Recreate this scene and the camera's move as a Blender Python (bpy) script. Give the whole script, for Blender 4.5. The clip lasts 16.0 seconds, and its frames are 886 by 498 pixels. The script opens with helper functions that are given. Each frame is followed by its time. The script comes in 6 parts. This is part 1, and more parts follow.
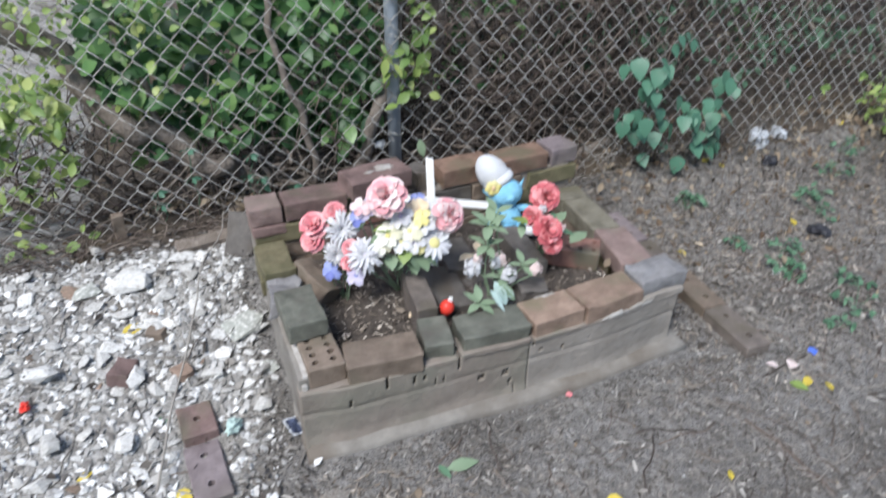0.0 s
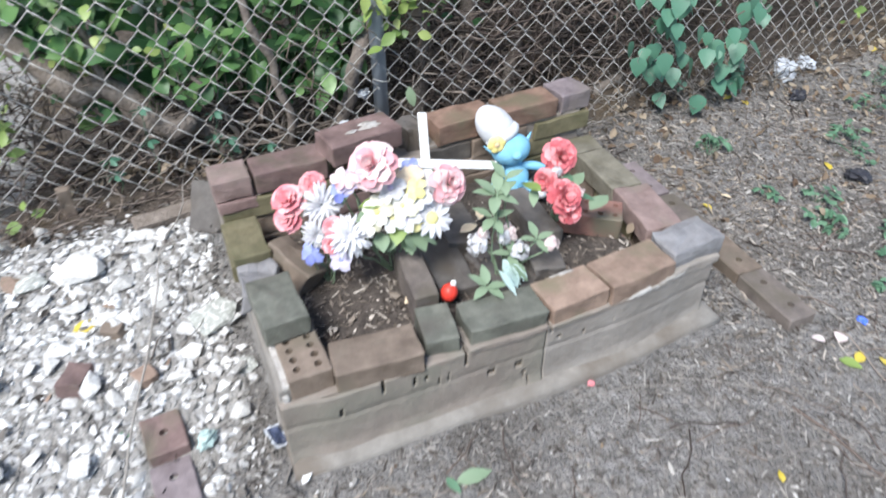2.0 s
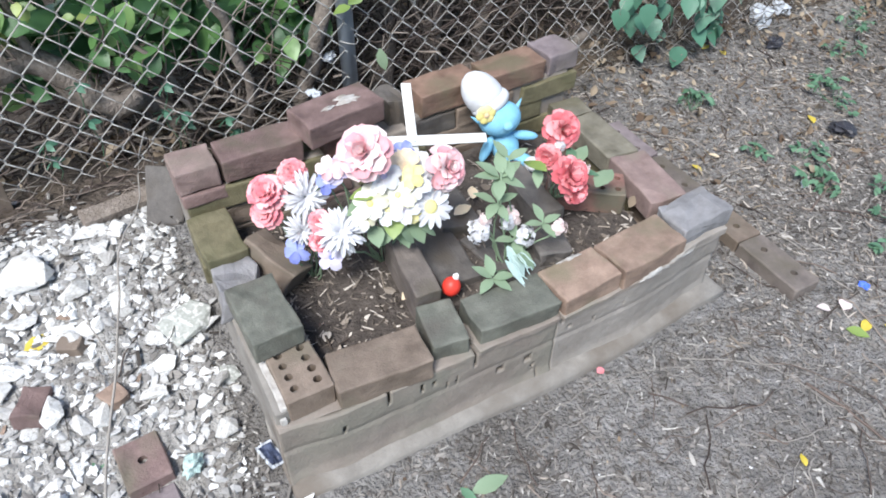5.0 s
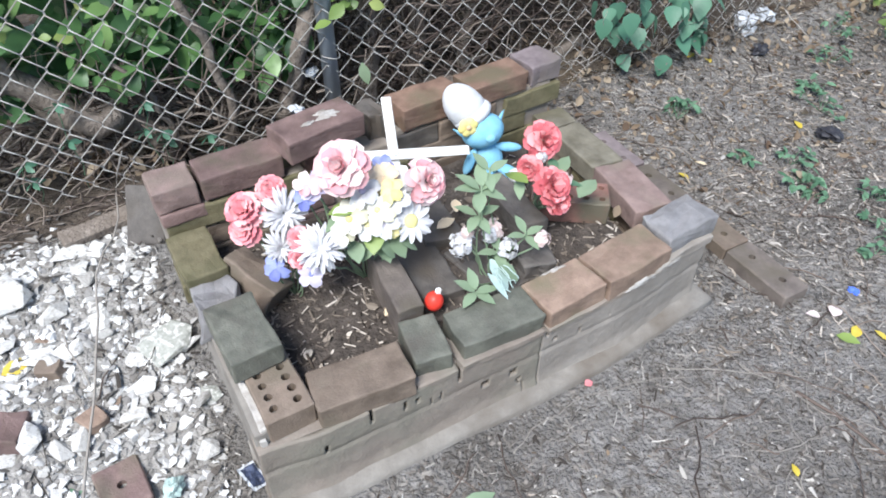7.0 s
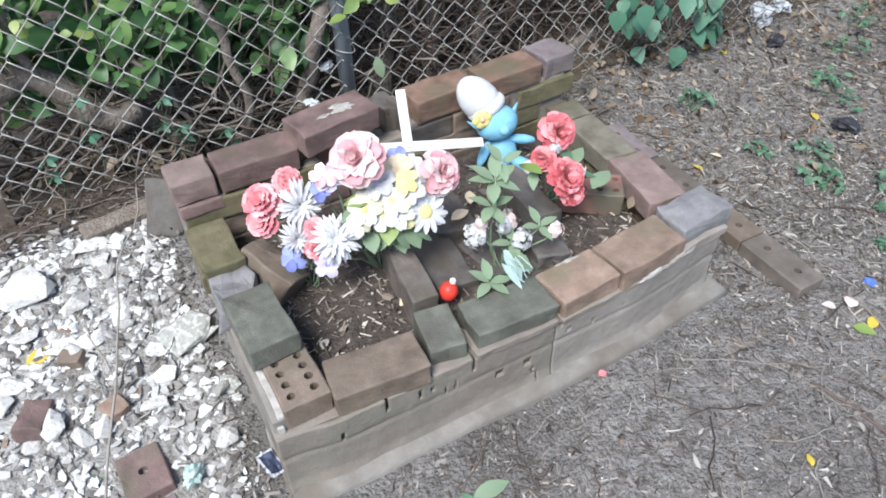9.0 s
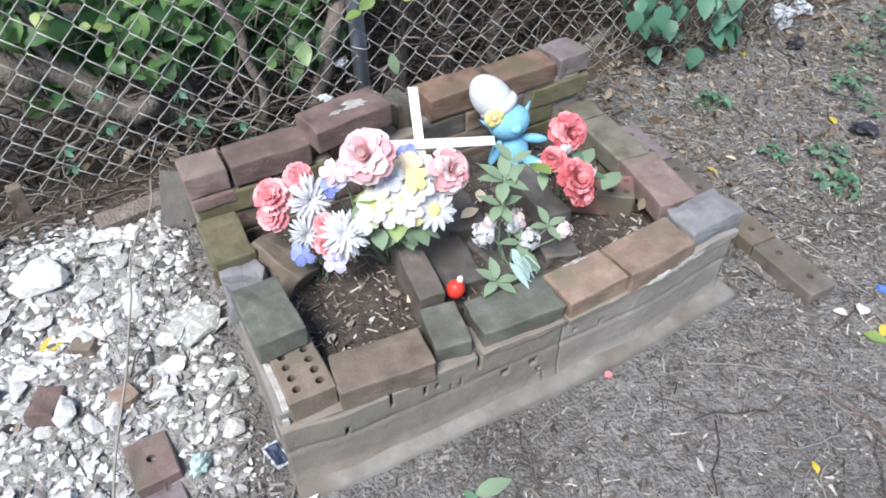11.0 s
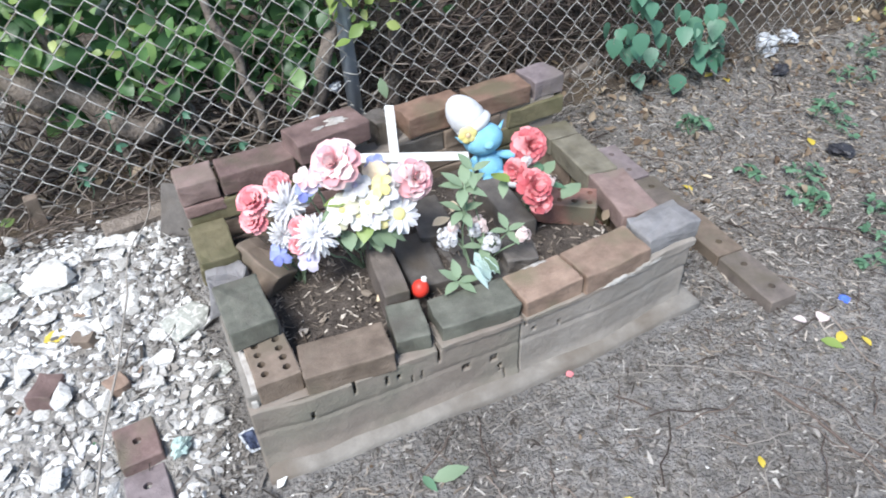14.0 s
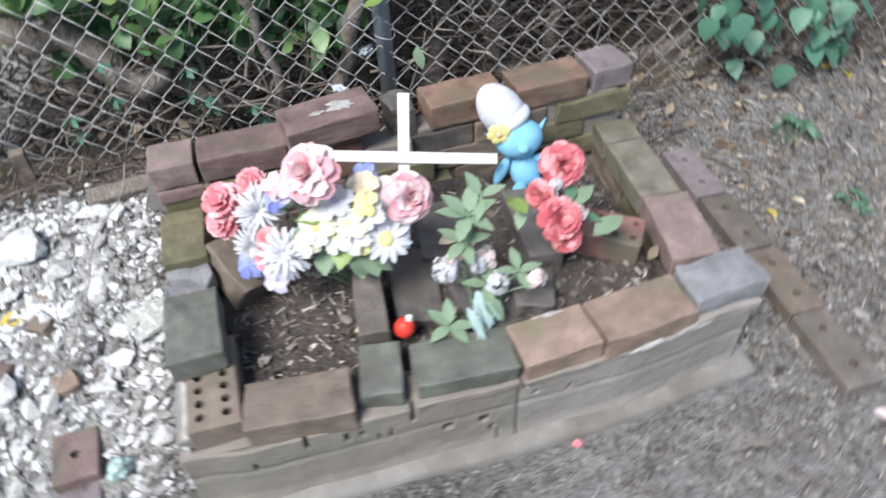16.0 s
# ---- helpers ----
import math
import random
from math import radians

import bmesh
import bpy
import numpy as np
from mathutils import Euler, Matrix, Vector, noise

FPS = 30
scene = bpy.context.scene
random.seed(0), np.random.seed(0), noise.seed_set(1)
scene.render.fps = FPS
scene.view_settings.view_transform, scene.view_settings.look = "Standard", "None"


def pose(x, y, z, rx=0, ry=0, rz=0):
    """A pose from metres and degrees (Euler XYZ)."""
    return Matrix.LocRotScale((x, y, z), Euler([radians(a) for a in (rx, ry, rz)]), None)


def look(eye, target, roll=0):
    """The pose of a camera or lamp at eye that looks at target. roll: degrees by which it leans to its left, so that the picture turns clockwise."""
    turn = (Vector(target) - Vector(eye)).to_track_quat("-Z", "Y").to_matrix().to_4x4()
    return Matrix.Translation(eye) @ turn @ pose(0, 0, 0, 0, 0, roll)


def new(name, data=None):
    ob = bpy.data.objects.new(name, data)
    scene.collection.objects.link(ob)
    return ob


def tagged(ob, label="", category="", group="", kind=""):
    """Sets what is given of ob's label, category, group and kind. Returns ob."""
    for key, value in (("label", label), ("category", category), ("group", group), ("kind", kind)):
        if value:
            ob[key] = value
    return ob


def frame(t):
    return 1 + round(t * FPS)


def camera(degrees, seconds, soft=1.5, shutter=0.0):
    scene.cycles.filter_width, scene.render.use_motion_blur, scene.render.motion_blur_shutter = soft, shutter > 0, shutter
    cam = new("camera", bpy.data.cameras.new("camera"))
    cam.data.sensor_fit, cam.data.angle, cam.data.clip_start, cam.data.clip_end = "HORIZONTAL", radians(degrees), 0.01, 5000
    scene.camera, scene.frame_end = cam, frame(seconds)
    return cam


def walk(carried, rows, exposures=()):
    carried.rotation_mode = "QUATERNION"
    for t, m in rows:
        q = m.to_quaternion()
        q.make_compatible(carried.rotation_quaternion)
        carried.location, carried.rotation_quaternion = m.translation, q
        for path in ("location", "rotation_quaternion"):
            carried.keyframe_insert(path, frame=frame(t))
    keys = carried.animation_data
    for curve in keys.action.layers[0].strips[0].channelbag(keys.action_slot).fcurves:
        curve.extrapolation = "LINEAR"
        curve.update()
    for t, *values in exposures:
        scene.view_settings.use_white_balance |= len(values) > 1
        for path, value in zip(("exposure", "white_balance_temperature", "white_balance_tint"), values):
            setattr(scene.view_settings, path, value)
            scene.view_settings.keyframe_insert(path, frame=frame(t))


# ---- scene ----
cam = camera(64.9, 16.0, soft=1.8, shutter=0.9)
PATH = [
    (0, (-0.169, -1.236, 1.426), (0.48, 0.301, 0.323), 1.3),
    (0.5, (-0.19, -1.201, 1.399), (0.427, 0.281, 0.205), -0.4),
    (1, (-0.23, -1.137, 1.387), (0.452, 0.263, 0.132), 1.0),
    (1.5, (-0.191, -1.076, 1.363), (0.495, 0.292, 0.074), -0.5),
    (2, (-0.072, -0.955, 1.349), (0.556, 0.466, 0.09), -0.0),
    (2.5, (-0.038, -0.835, 1.339), (0.688, 0.482, 0.02), 1.9),
    (3, (-0.082, -0.741, 1.302), (0.614, 0.553, -0.055), 1.4),
    (3.5, (-0.087, -0.718, 1.297), (0.609, 0.554, -0.081), 2.0),
    (4, (-0.095, -0.747, 1.318), (0.609, 0.516, -0.064), 2.4),
    (4.2, (-0.11, -0.742, 1.332), (0.599, 0.516, -0.051), 2.3),
    (6.3, (-0.075, -0.731, 1.32), (0.691, 0.517, -0.043), 0.8),
    (6.5, (-0.069, -0.736, 1.318), (0.702, 0.514, -0.04), 0.6),
    (7, (-0.069, -0.738, 1.322), (0.678, 0.529, -0.034), 0.7),
    (7.5, (-0.07, -0.74, 1.327), (0.665, 0.539, -0.023), -0.0),
    (8, (-0.081, -0.746, 1.32), (0.626, 0.532, -0.046), -0.7),
    (10.5, (-0.069, -0.76, 1.328), (0.635, 0.531, -0.028), 0.1),
    (11, (-0.064, -0.764, 1.33), (0.599, 0.532, -0.042), -0.5),
    (11.5, (-0.052, -0.773, 1.333), (0.603, 0.528, -0.037), -0.5),
    (12, (-0.038, -0.797, 1.331), (0.58, 0.512, -0.049), -1.9),
    (12.5, (-0.006, -0.833, 1.34), (0.623, 0.49, -0.022), -1.7),
    (13, (0.025, -0.886, 1.344), (0.696, 0.439, 0.005), -2.0),
    (13.5, (0.017, -0.922, 1.35), (0.661, 0.44, 0.035), -1.4),
    (14, (0.01, -0.955, 1.349), (0.622, 0.445, 0.057), -2.4),
    (14.5, (-0.002, -0.919, 1.333), (0.58, 0.442, -0.013), -1.7),
    (15, (0.012, -0.779, 1.331), (0.639, 0.579, 0.003), -2.4),
    (15.2, (0.016, -0.727, 1.335), (0.659, 0.626, 0.01), -3.4),
    (15.5, (0.105, -0.683, 1.294), (0.603, 0.655, -0.106), -5.7),
    (16, (0.307, -0.687, 1.307), (0.639, 0.669, -0.125), -2.5),
]
walk(cam, [(t, look(eye, target, roll)) for t, eye, target, roll in PATH],
     exposures=[(0.0, 1.04), (0.4, 1.36), (1.0, 1.52), (2.0, 1.46), (3.0, 1.42), (7.3, 1.44), (8.0, 1.40), (10.5, 1.34), (11.5, 1.37), (13.2, 1.42), (14.5, 1.44), (15.5, 1.26), (16.0, 1.35)])

# ---- light ----
sky_world = bpy.data.worlds.new("sky")
scene.world = sky_world
sky_world.use_nodes = True
wn = sky_world.node_tree
sky = wn.nodes.new("ShaderNodeTexSky")
sky.sky_type, sky.sun_disc = "NISHITA", False
sky.sun_elevation, sky.sun_rotation = radians(53), radians(-50)
wn.links.new(sky.outputs[0], wn.nodes["Background"].inputs[0])
wn.nodes["Background"].inputs[1].default_value = 0.088
sun = new("sun", bpy.data.lights.new("sun", "SUN"))
sun.data.energy, sun.data.angle, sun.data.color = 2.4, radians(24), (1.0, 1.0, 0.998)
sun.matrix_world = look((-1.75, -1.47, 3.05), (0, 0, 0))

# ---- helpers of this scene ----
rng = random.Random(7)


def sstep(a, b, v):
    v = min(1.0, max(0.0, (v - a) / (b - a)))
    return v * v * (3 - 2 * v)


def gz(x, y):
    """Height of the ground: nearly level, with a heap of rubble beside the planter."""
    heap = 0.145 * sstep(0.0, 0.72, y) * sstep(-1.5, -0.75, x) * (1 - sstep(-0.02, 0.5, x)) * (1 - sstep(0.95, 1.5, y))
    edge = (0.05 * sstep(0.8, 1.6, y) + 0.075 * sstep(0.72, 1.12, y)) * sstep(0.9, 1.6, x)
    back = 0.35 * sstep(1.5, 6.0, y) + 0.25 * sstep(3.0, 8.0, x)
    n = noise.noise(Vector((x * 2.3, y * 2.3, 0))) * 0.012 + noise.noise(Vector((x * 9, y * 9, 3))) * 0.005
    return heap + edge + back + n - 0.006


def mesh_of(name, bm, mats, smooth=True):
    me = bpy.data.meshes.new(name)
    bm.to_mesh(me)
    bm.free()
    for m in (mats if isinstance(mats, (list, tuple)) else [mats]):
        me.materials.append(m)
    for p in me.polygons:
        p.use_smooth = smooth
    return me


def part(name, bm, material, parent, label="", smooth=True):
    ob = new(name, mesh_of(name, bm, material, smooth))
    ob.parent = parent
    return tagged(ob, label)


def empty(name, m, label, category, group="", kind=""):
    ob = new(name)
    ob.empty_display_size = 0.05
    ob.matrix_world = m
    return tagged(ob, label, category, group, kind)


def from_arrays(name, verts, faces, mats, smooth=True):
    me = bpy.data.meshes.new(name)
    me.from_pydata(verts, [], faces)
    for m in (mats if isinstance(mats, (list, tuple)) else [mats]):
        me.materials.append(m)
    for p in me.polygons:
        p.use_smooth = smooth
    return me


# ---- materials ----
def surface(name, stops, scale=30.0, rough=0.9, bump=0.3, fine=160.0, stain=None, stain_scale=6.0, stain_lo=0.5, stain_hi=0.62,
            island=0.0, random_tint=0.0, sheen=0.0, through_light=0.0, spec=0.3, metal=0.0, depth=0.004):
    """A procedural surface: two scales of colour, stains with a shape of their own, fine relief."""
    m = bpy.data.materials.new(name)
    m.use_nodes = True
    nt = m.node_tree
    N, L = nt.nodes, nt.links
    b = N["Principled BSDF"]
    tc = N.new("ShaderNodeTexCoord")
    info = N.new("ShaderNodeObjectInfo")
    off = N.new("ShaderNodeVectorMath")
    off.operation = "ADD"
    L.new(tc.outputs["Object"], off.inputs[0])
    mul = N.new("ShaderNodeMath")
    mul.operation, mul.inputs[1].default_value = "MULTIPLY", 17.0
    L.new(info.outputs["Random"], mul.inputs[0])
    L.new(mul.outputs[0], off.inputs[1])
    n1 = N.new("ShaderNodeTexNoise")
    n1.inputs["Scale"].default_value, n1.inputs["Detail"].default_value, n1.inputs["Roughness"].default_value = scale, 7, 0.65
    L.new(off.outputs[0], n1.inputs["Vector"])
    ramp = N.new("ShaderNodeValToRGB")
    cr = ramp.color_ramp
    while len(cr.elements) < len(stops):
        cr.elements.new(0.5)
    for e, (p, c) in zip(cr.elements, stops):
        e.position, e.color = p, (*c, 1)
    geo = N.new("ShaderNodeNewGeometry")
    fac = n1.outputs[0]
    if island:
        mi = N.new("ShaderNodeMix")
        mi.inputs[0].default_value = island
        L.new(n1.outputs[0], mi.inputs[2])
        L.new(geo.outputs["Random Per Island"], mi.inputs[3])
        fac = mi.outputs[0]
    L.new(fac, ramp.inputs[0])
    col = ramp.outputs[0]
    if stain:
        n2 = N.new("ShaderNodeTexNoise")
        n2.inputs["Scale"].default_value, n2.inputs["Detail"].default_value = stain_scale, 6
        L.new(off.outputs[0], n2.inputs["Vector"])
        r2 = N.new("ShaderNodeMapRange")
        r2.inputs[1].default_value, r2.inputs[2].default_value = stain_lo, stain_hi
        L.new(n2.outputs[0], r2.inputs[0])
        mx = N.new("ShaderNodeMix")
        mx.data_type = "RGBA"
        L.new(r2.outputs[0], mx.inputs[0])
        L.new(col, mx.inputs[6])
        mx.inputs[7].default_value = (*stain, 1)
        col = mx.outputs[2]
    if random_tint:
        hs = N.new("ShaderNodeHueSaturation")
        mr = N.new("ShaderNodeMapRange")
        mr.inputs[3].default_value, mr.inputs[4].default_value = 1 - random_tint, 1 + random_tint
        L.new(info.outputs["Random"], mr.inputs[0])
        L.new(mr.outputs[0], hs.inputs["Value"])
        L.new(col, hs.inputs["Color"])
        col = hs.outputs[0]
    L.new(col, b.inputs["Base Color"])
    b.inputs["Roughness"].default_value = rough
    b.inputs["Specular IOR Level"].default_value = spec
    b.inputs["Metallic"].default_value = metal
    if bump:
        n3 = N.new("ShaderNodeTexNoise")
        n3.inputs["Scale"].default_value, n3.inputs["Detail"].default_value = fine, 5
        L.new(off.outputs[0], n3.inputs["Vector"])
        bp = N.new("ShaderNodeBump")
        bp.inputs["Strength"].default_value, bp.inputs["Distance"].default_value = bump, depth
        L.new(n3.outputs[0], bp.inputs["Height"])
        L.new(bp.outputs[0], b.inputs["Normal"])
    if through_light:
        tr = N.new("ShaderNodeBsdfTranslucent")
        L.new(col, tr.inputs[0])
        ms = N.new("ShaderNodeMixShader")
        ms.inputs[0].default_value = through_light
        L.new(b.outputs[0], ms.inputs[1])
        L.new(tr.outputs[0], ms.inputs[2])
        L.new(ms.outputs[0], N["Material Output"].inputs[0])
    return m


def muted(c, k=0.05):
    g = 0.3 * c[0] + 0.6 * c[1] + 0.1 * c[2]
    return tuple(v + (g - v) * k for v in c)


def brick_clay(name, dark, light, moss=(0.12, 0.105, 0.075), lo=0.52, hi=0.68):
    dark, light = muted(tuple(0.9 * v for v in dark)), muted(tuple(1.08 * v for v in light))
    return surface(name, [(0.3, dark), (0.7, light)], 19, 0.66, 0.45, 230, moss, 8, lo, hi, random_tint=0.14, depth=0.004, spec=0.4)


M_RED = brick_clay("red_clay", (0.13, 0.062, 0.05), (0.24, 0.125, 0.10))
M_MAROON = brick_clay("maroon_clay", (0.115, 0.073, 0.067), (0.21, 0.14, 0.128), (0.12, 0.10, 0.075))
M_BROWN = brick_clay("brown_clay", (0.12, 0.09, 0.068), (0.21, 0.162, 0.126), (0.15, 0.125, 0.095))
M_TAN = brick_clay("tan_clay", (0.18, 0.122, 0.09), (0.295, 0.208, 0.158), (0.17, 0.14, 0.095))
M_MOSSY = brick_clay("mossy_clay", (0.095, 0.085, 0.045), (0.19, 0.165, 0.095), (0.11, 0.105, 0.055), 0.46, 0.68)
M_SMEAR = surface("smeared_clay", [(0.25, (0.18, 0.15, 0.127)), (0.75, (0.285, 0.248, 0.215))], 12, 0.95, 0.45, 170, (0.20, 0.188, 0.155), 5, 0.48, 0.68, random_tint=0.05, depth=0.004)
M_RENDER = surface("mortar_coat", [(0.25, (0.198, 0.175, 0.153)), (0.75, (0.312, 0.284, 0.256))], 12, 0.95, 0.45, 150, (0.25, 0.232, 0.21), 5, 0.48, 0.68, random_tint=0.04, depth=0.004)
# Dried mortar; also the colour of the sun patch painted on a back brick.
M_RESIDUE_SUN = surface("lime_residue_and_sun", [(0.3, (0.31, 0.29, 0.265)), (0.7, (0.52, 0.50, 0.475))], 40, 0.95, 0.6, 200, (0.24, 0.21, 0.18), 22, 0.52, 0.68)
M_GREEN = brick_clay("algae_clay", (0.074, 0.077, 0.062), (0.142, 0.144, 0.118), (0.088, 0.083, 0.07))
M_GREY = brick_clay("grey_clay", (0.165, 0.16, 0.163), (0.262, 0.256, 0.262), (0.20, 0.19, 0.182))
M_DARK = brick_clay("dark_clay", (0.068, 0.060, 0.055), (0.135, 0.120, 0.108), (0.085, 0.070, 0.056))
M_UMBER = brick_clay("umber_clay", (0.09, 0.074, 0.066), (0.165, 0.138, 0.12), (0.10, 0.085, 0.065))
M_PINK = brick_clay("pink_clay", (0.165, 0.112, 0.10), (0.255, 0.185, 0.168), (0.18, 0.145, 0.12))
M_MAUVE = brick_clay("mauve_clay", (0.145, 0.115, 0.12), (0.235, 0.195, 0.20), (0.17, 0.145, 0.135))
M_RUST = brick_clay("rust_clay", (0.15, 0.088, 0.062), (0.26, 0.165, 0.12), (0.16, 0.13, 0.085))
M_OLIVE = brick_clay("olive_clay", (0.115, 0.103, 0.075), (0.205, 0.188, 0.145), (0.13, 0.118, 0.08))
M_MORTAR = surface("mortar", [(0.25, (0.165, 0.14, 0.118)), (0.75, (0.29, 0.252, 0.215))], 14, 0.95, 0.5, 170, (0.26, 0.24, 0.215), 6, 0.5, 0.68, depth=0.004)
M_PALESTONE = surface("pale_green_stone", [(0.25, (0.25, 0.262, 0.235)), (0.75, (0.45, 0.455, 0.42))], 12, 0.92, 0.5, 150, (0.66, 0.655, 0.63), 9, 0.5, 0.64)
M_CEMENT = surface("cement", [(0.25, (0.165, 0.15, 0.134)), (0.75, (0.285, 0.266, 0.24))], 16, 0.95, 0.45, 190, (0.145, 0.124, 0.104), 6, 0.48, 0.66, depth=0.004)
M_DIRT = surface("dirt", [(0.27, (0.06, 0.055, 0.05)), (0.42, (0.18, 0.17, 0.16)), (0.6, (0.275, 0.263, 0.25)), (0.8, (0.40, 0.386, 0.37))], 30, 0.97, 1.0, 110, (0.13, 0.12, 0.11), 2.6, 0.49, 0.69, depth=0.024)
M_DUST = surface("pale_dust", [(0.25, (0.17, 0.16, 0.147)), (0.5, (0.31, 0.298, 0.28)), (0.8, (0.49, 0.478, 0.458))], 46, 0.97, 1.0, 110, (0.18, 0.162, 0.14), 6, 0.52, 0.70, depth=0.015)
M_SOIL = surface("planter_soil", [(0.25, (0.032, 0.026, 0.022)), (0.5, (0.07, 0.058, 0.05)), (0.8, (0.13, 0.11, 0.095))], 30, 0.97, 0.9, 90, depth=0.012)
# Soil darkened to carry the shade under the shrubs in its colour.
M_SHADED_SOIL = surface("leaf_mould", [(0.25, (0.035, 0.028, 0.022)), (0.5, (0.075, 0.06, 0.048)), (0.8, (0.15, 0.122, 0.098))], 26, 0.97, 1.0, 70, (0.10, 0.075, 0.05), 5, 0.5, 0.66, depth=0.02)
M_ROCK = surface("pale_rock", [(0.25, (0.36, 0.345, 0.32)), (0.5, (0.56, 0.55, 0.53)), (0.75, (0.74, 0.735, 0.72))], 14, 0.9, 0.5, 130, (0.34, 0.315, 0.28), 10, 0.54, 0.72, island=0.35, random_tint=0.25)
M_CHIP = surface("rubble_chip", [(0.06, (0.13, 0.12, 0.11)), (0.28, (0.25, 0.24, 0.228)), (0.52, (0.39, 0.383, 0.372)), (0.72, (0.56, 0.557, 0.548)), (0.92, (0.78, 0.78, 0.77))], 20, 0.92, 0.4, 200, island=0.85)
M_STRAW = surface("wood_chip", [(0.1, (0.045, 0.038, 0.033)), (0.4, (0.11, 0.098, 0.087)), (0.65, (0.18, 0.165, 0.15)), (0.85, (0.30, 0.28, 0.255)), (0.97, (0.50, 0.48, 0.445))], 20, 0.9, 0.2, 200, island=0.9)
M_HUSK = surface("dry_husk", [(0.1, (0.06, 0.047, 0.038)), (0.45, (0.19, 0.158, 0.128)), (0.75, (0.33, 0.285, 0.24)), (0.95, (0.54, 0.49, 0.43))], 20, 0.9, 0.2, 160, island=0.9)
M_CRUMB = surface("dirt_crumb", [(0.1, (0.085, 0.073, 0.064)), (0.6, (0.17, 0.152, 0.137)), (0.95, (0.30, 0.275, 0.25))], 30, 0.97, 0.5, 200, island=0.85)
M_GREYSTEM = surface("bleached_stem", [(0.2, (0.19, 0.17, 0.15)), (0.8, (0.34, 0.315, 0.285))], 30, 0.9, 0.4, 160)
M_LITTER = surface("dry_leaf", [(0.1, (0.10, 0.066, 0.045)), (0.5, (0.22, 0.165, 0.115)), (0.9, (0.42, 0.35, 0.26))], 30, 0.85, 0.2, 90, island=0.85, through_light=0.2)
M_YELLOW = surface("yellow_leaf", [(0.3, (0.55, 0.42, 0.05)), (0.7, (0.70, 0.56, 0.12))], 30, 0.7, 0.2, 90, through_light=0.2)
M_BARK = surface("bark", [(0.25, (0.125, 0.10, 0.082)), (0.55, (0.22, 0.185, 0.157)), (0.8, (0.36, 0.315, 0.275))], 30, 0.95, 0.9, 110, island=0.2, depth=0.008)
M_TWIG = surface("dead_twig", [(0.15, (0.05, 0.037, 0.032)), (0.6, (0.13, 0.10, 0.085)), (0.95, (0.30, 0.25, 0.21))], 20, 0.9, 0.3, 120, island=0.8)
M_LEAF = surface("shrub_leaf", [(0.1, (0.028, 0.075, 0.03)), (0.45, (0.065, 0.16, 0.055)), (0.75, (0.13, 0.265, 0.085)), (0.97, (0.26, 0.40, 0.15))], 14, 0.42, 0.25, 60, island=0.8, through_light=0.3, spec=0.5)
M_LIME = surface("sunny_leaf", [(0.1, (0.12, 0.21, 0.06)), (0.6, (0.26, 0.36, 0.10)), (0.95, (0.45, 0.50, 0.18))], 14, 0.45, 0.2, 60, island=0.8, through_light=0.3, spec=0.5)
M_BLUELEAF = surface("vine_leaf", [(0.1, (0.045, 0.145, 0.09)), (0.9, (0.12, 0.27, 0.18))], 16, 0.45, 0.3, 60, island=0.7, through_light=0.25, spec=0.5)
M_WEED = surface("weed_leaf", [(0.1, (0.055, 0.13, 0.075)), (0.9, (0.16, 0.29, 0.18))], 16, 0.55, 0.2, 60, island=0.7, through_light=0.2)
M_FAKELEAF = surface("cloth_leaf", [(0.1, (0.125, 0.195, 0.12)), (0.5, (0.215, 0.30, 0.19)), (0.9, (0.34, 0.42, 0.30))], 14, 0.6, 0.2, 60, island=0.7, through_light=0.2)
M_WIRE = surface("galvanised_wire", [(0.2, (0.33, 0.32, 0.305)), (0.8, (0.55, 0.54, 0.52))], 30, 0.5, 0.2, 200, (0.20, 0.15, 0.115), 4, 0.55, 0.7, metal=0.2)
M_POST = surface("galvanised_post", [(0.2, (0.27, 0.31, 0.35)), (0.8, (0.40, 0.44, 0.49))], 12, 0.45, 0.2, 120, metal=0.35)
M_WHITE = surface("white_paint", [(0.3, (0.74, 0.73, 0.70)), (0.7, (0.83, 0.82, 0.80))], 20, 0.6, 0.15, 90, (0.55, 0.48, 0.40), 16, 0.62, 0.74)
M_ROSE = surface("pink_petal", [(0.1, (0.72, 0.32, 0.36)), (0.45, (0.82, 0.56, 0.57)), (0.9, (0.84, 0.73, 0.72))], 12, 0.7, 0.15, 60, island=0.75, through_light=0.2)
M_CORAL = surface("coral_petal", [(0.1, (0.68, 0.20, 0.24)), (0.9, (0.85, 0.48, 0.49))], 20, 0.7, 0.15, 60, island=0.7, through_light=0.15)
M_REDROSE = surface("red_petal", [(0.1, (0.50, 0.095, 0.115)), (0.5, (0.66, 0.20, 0.22)), (0.9, (0.82, 0.40, 0.41))], 20, 0.7, 0.15, 60, island=0.7, through_light=0.15)
M_PETAL = surface("white_petal", [(0.1, (0.56, 0.56, 0.60)), (0.9, (0.77, 0.77, 0.76))], 20, 0.7, 0.1, 60, island=0.7, through_light=0.25)
M_CREAM = surface("cream_petal", [(0.1, (0.64, 0.60, 0.36)), (0.4, (0.72, 0.70, 0.56)), (0.9, (0.78, 0.77, 0.72))], 20, 0.7, 0.1, 60, island=0.7, through_light=0.2)
M_PEACH = surface("peach_petal", [(0.1, (0.72, 0.52, 0.32)), (0.9, (0.82, 0.72, 0.54))], 20, 0.7, 0.1, 60, island=0.6, through_light=0.2)
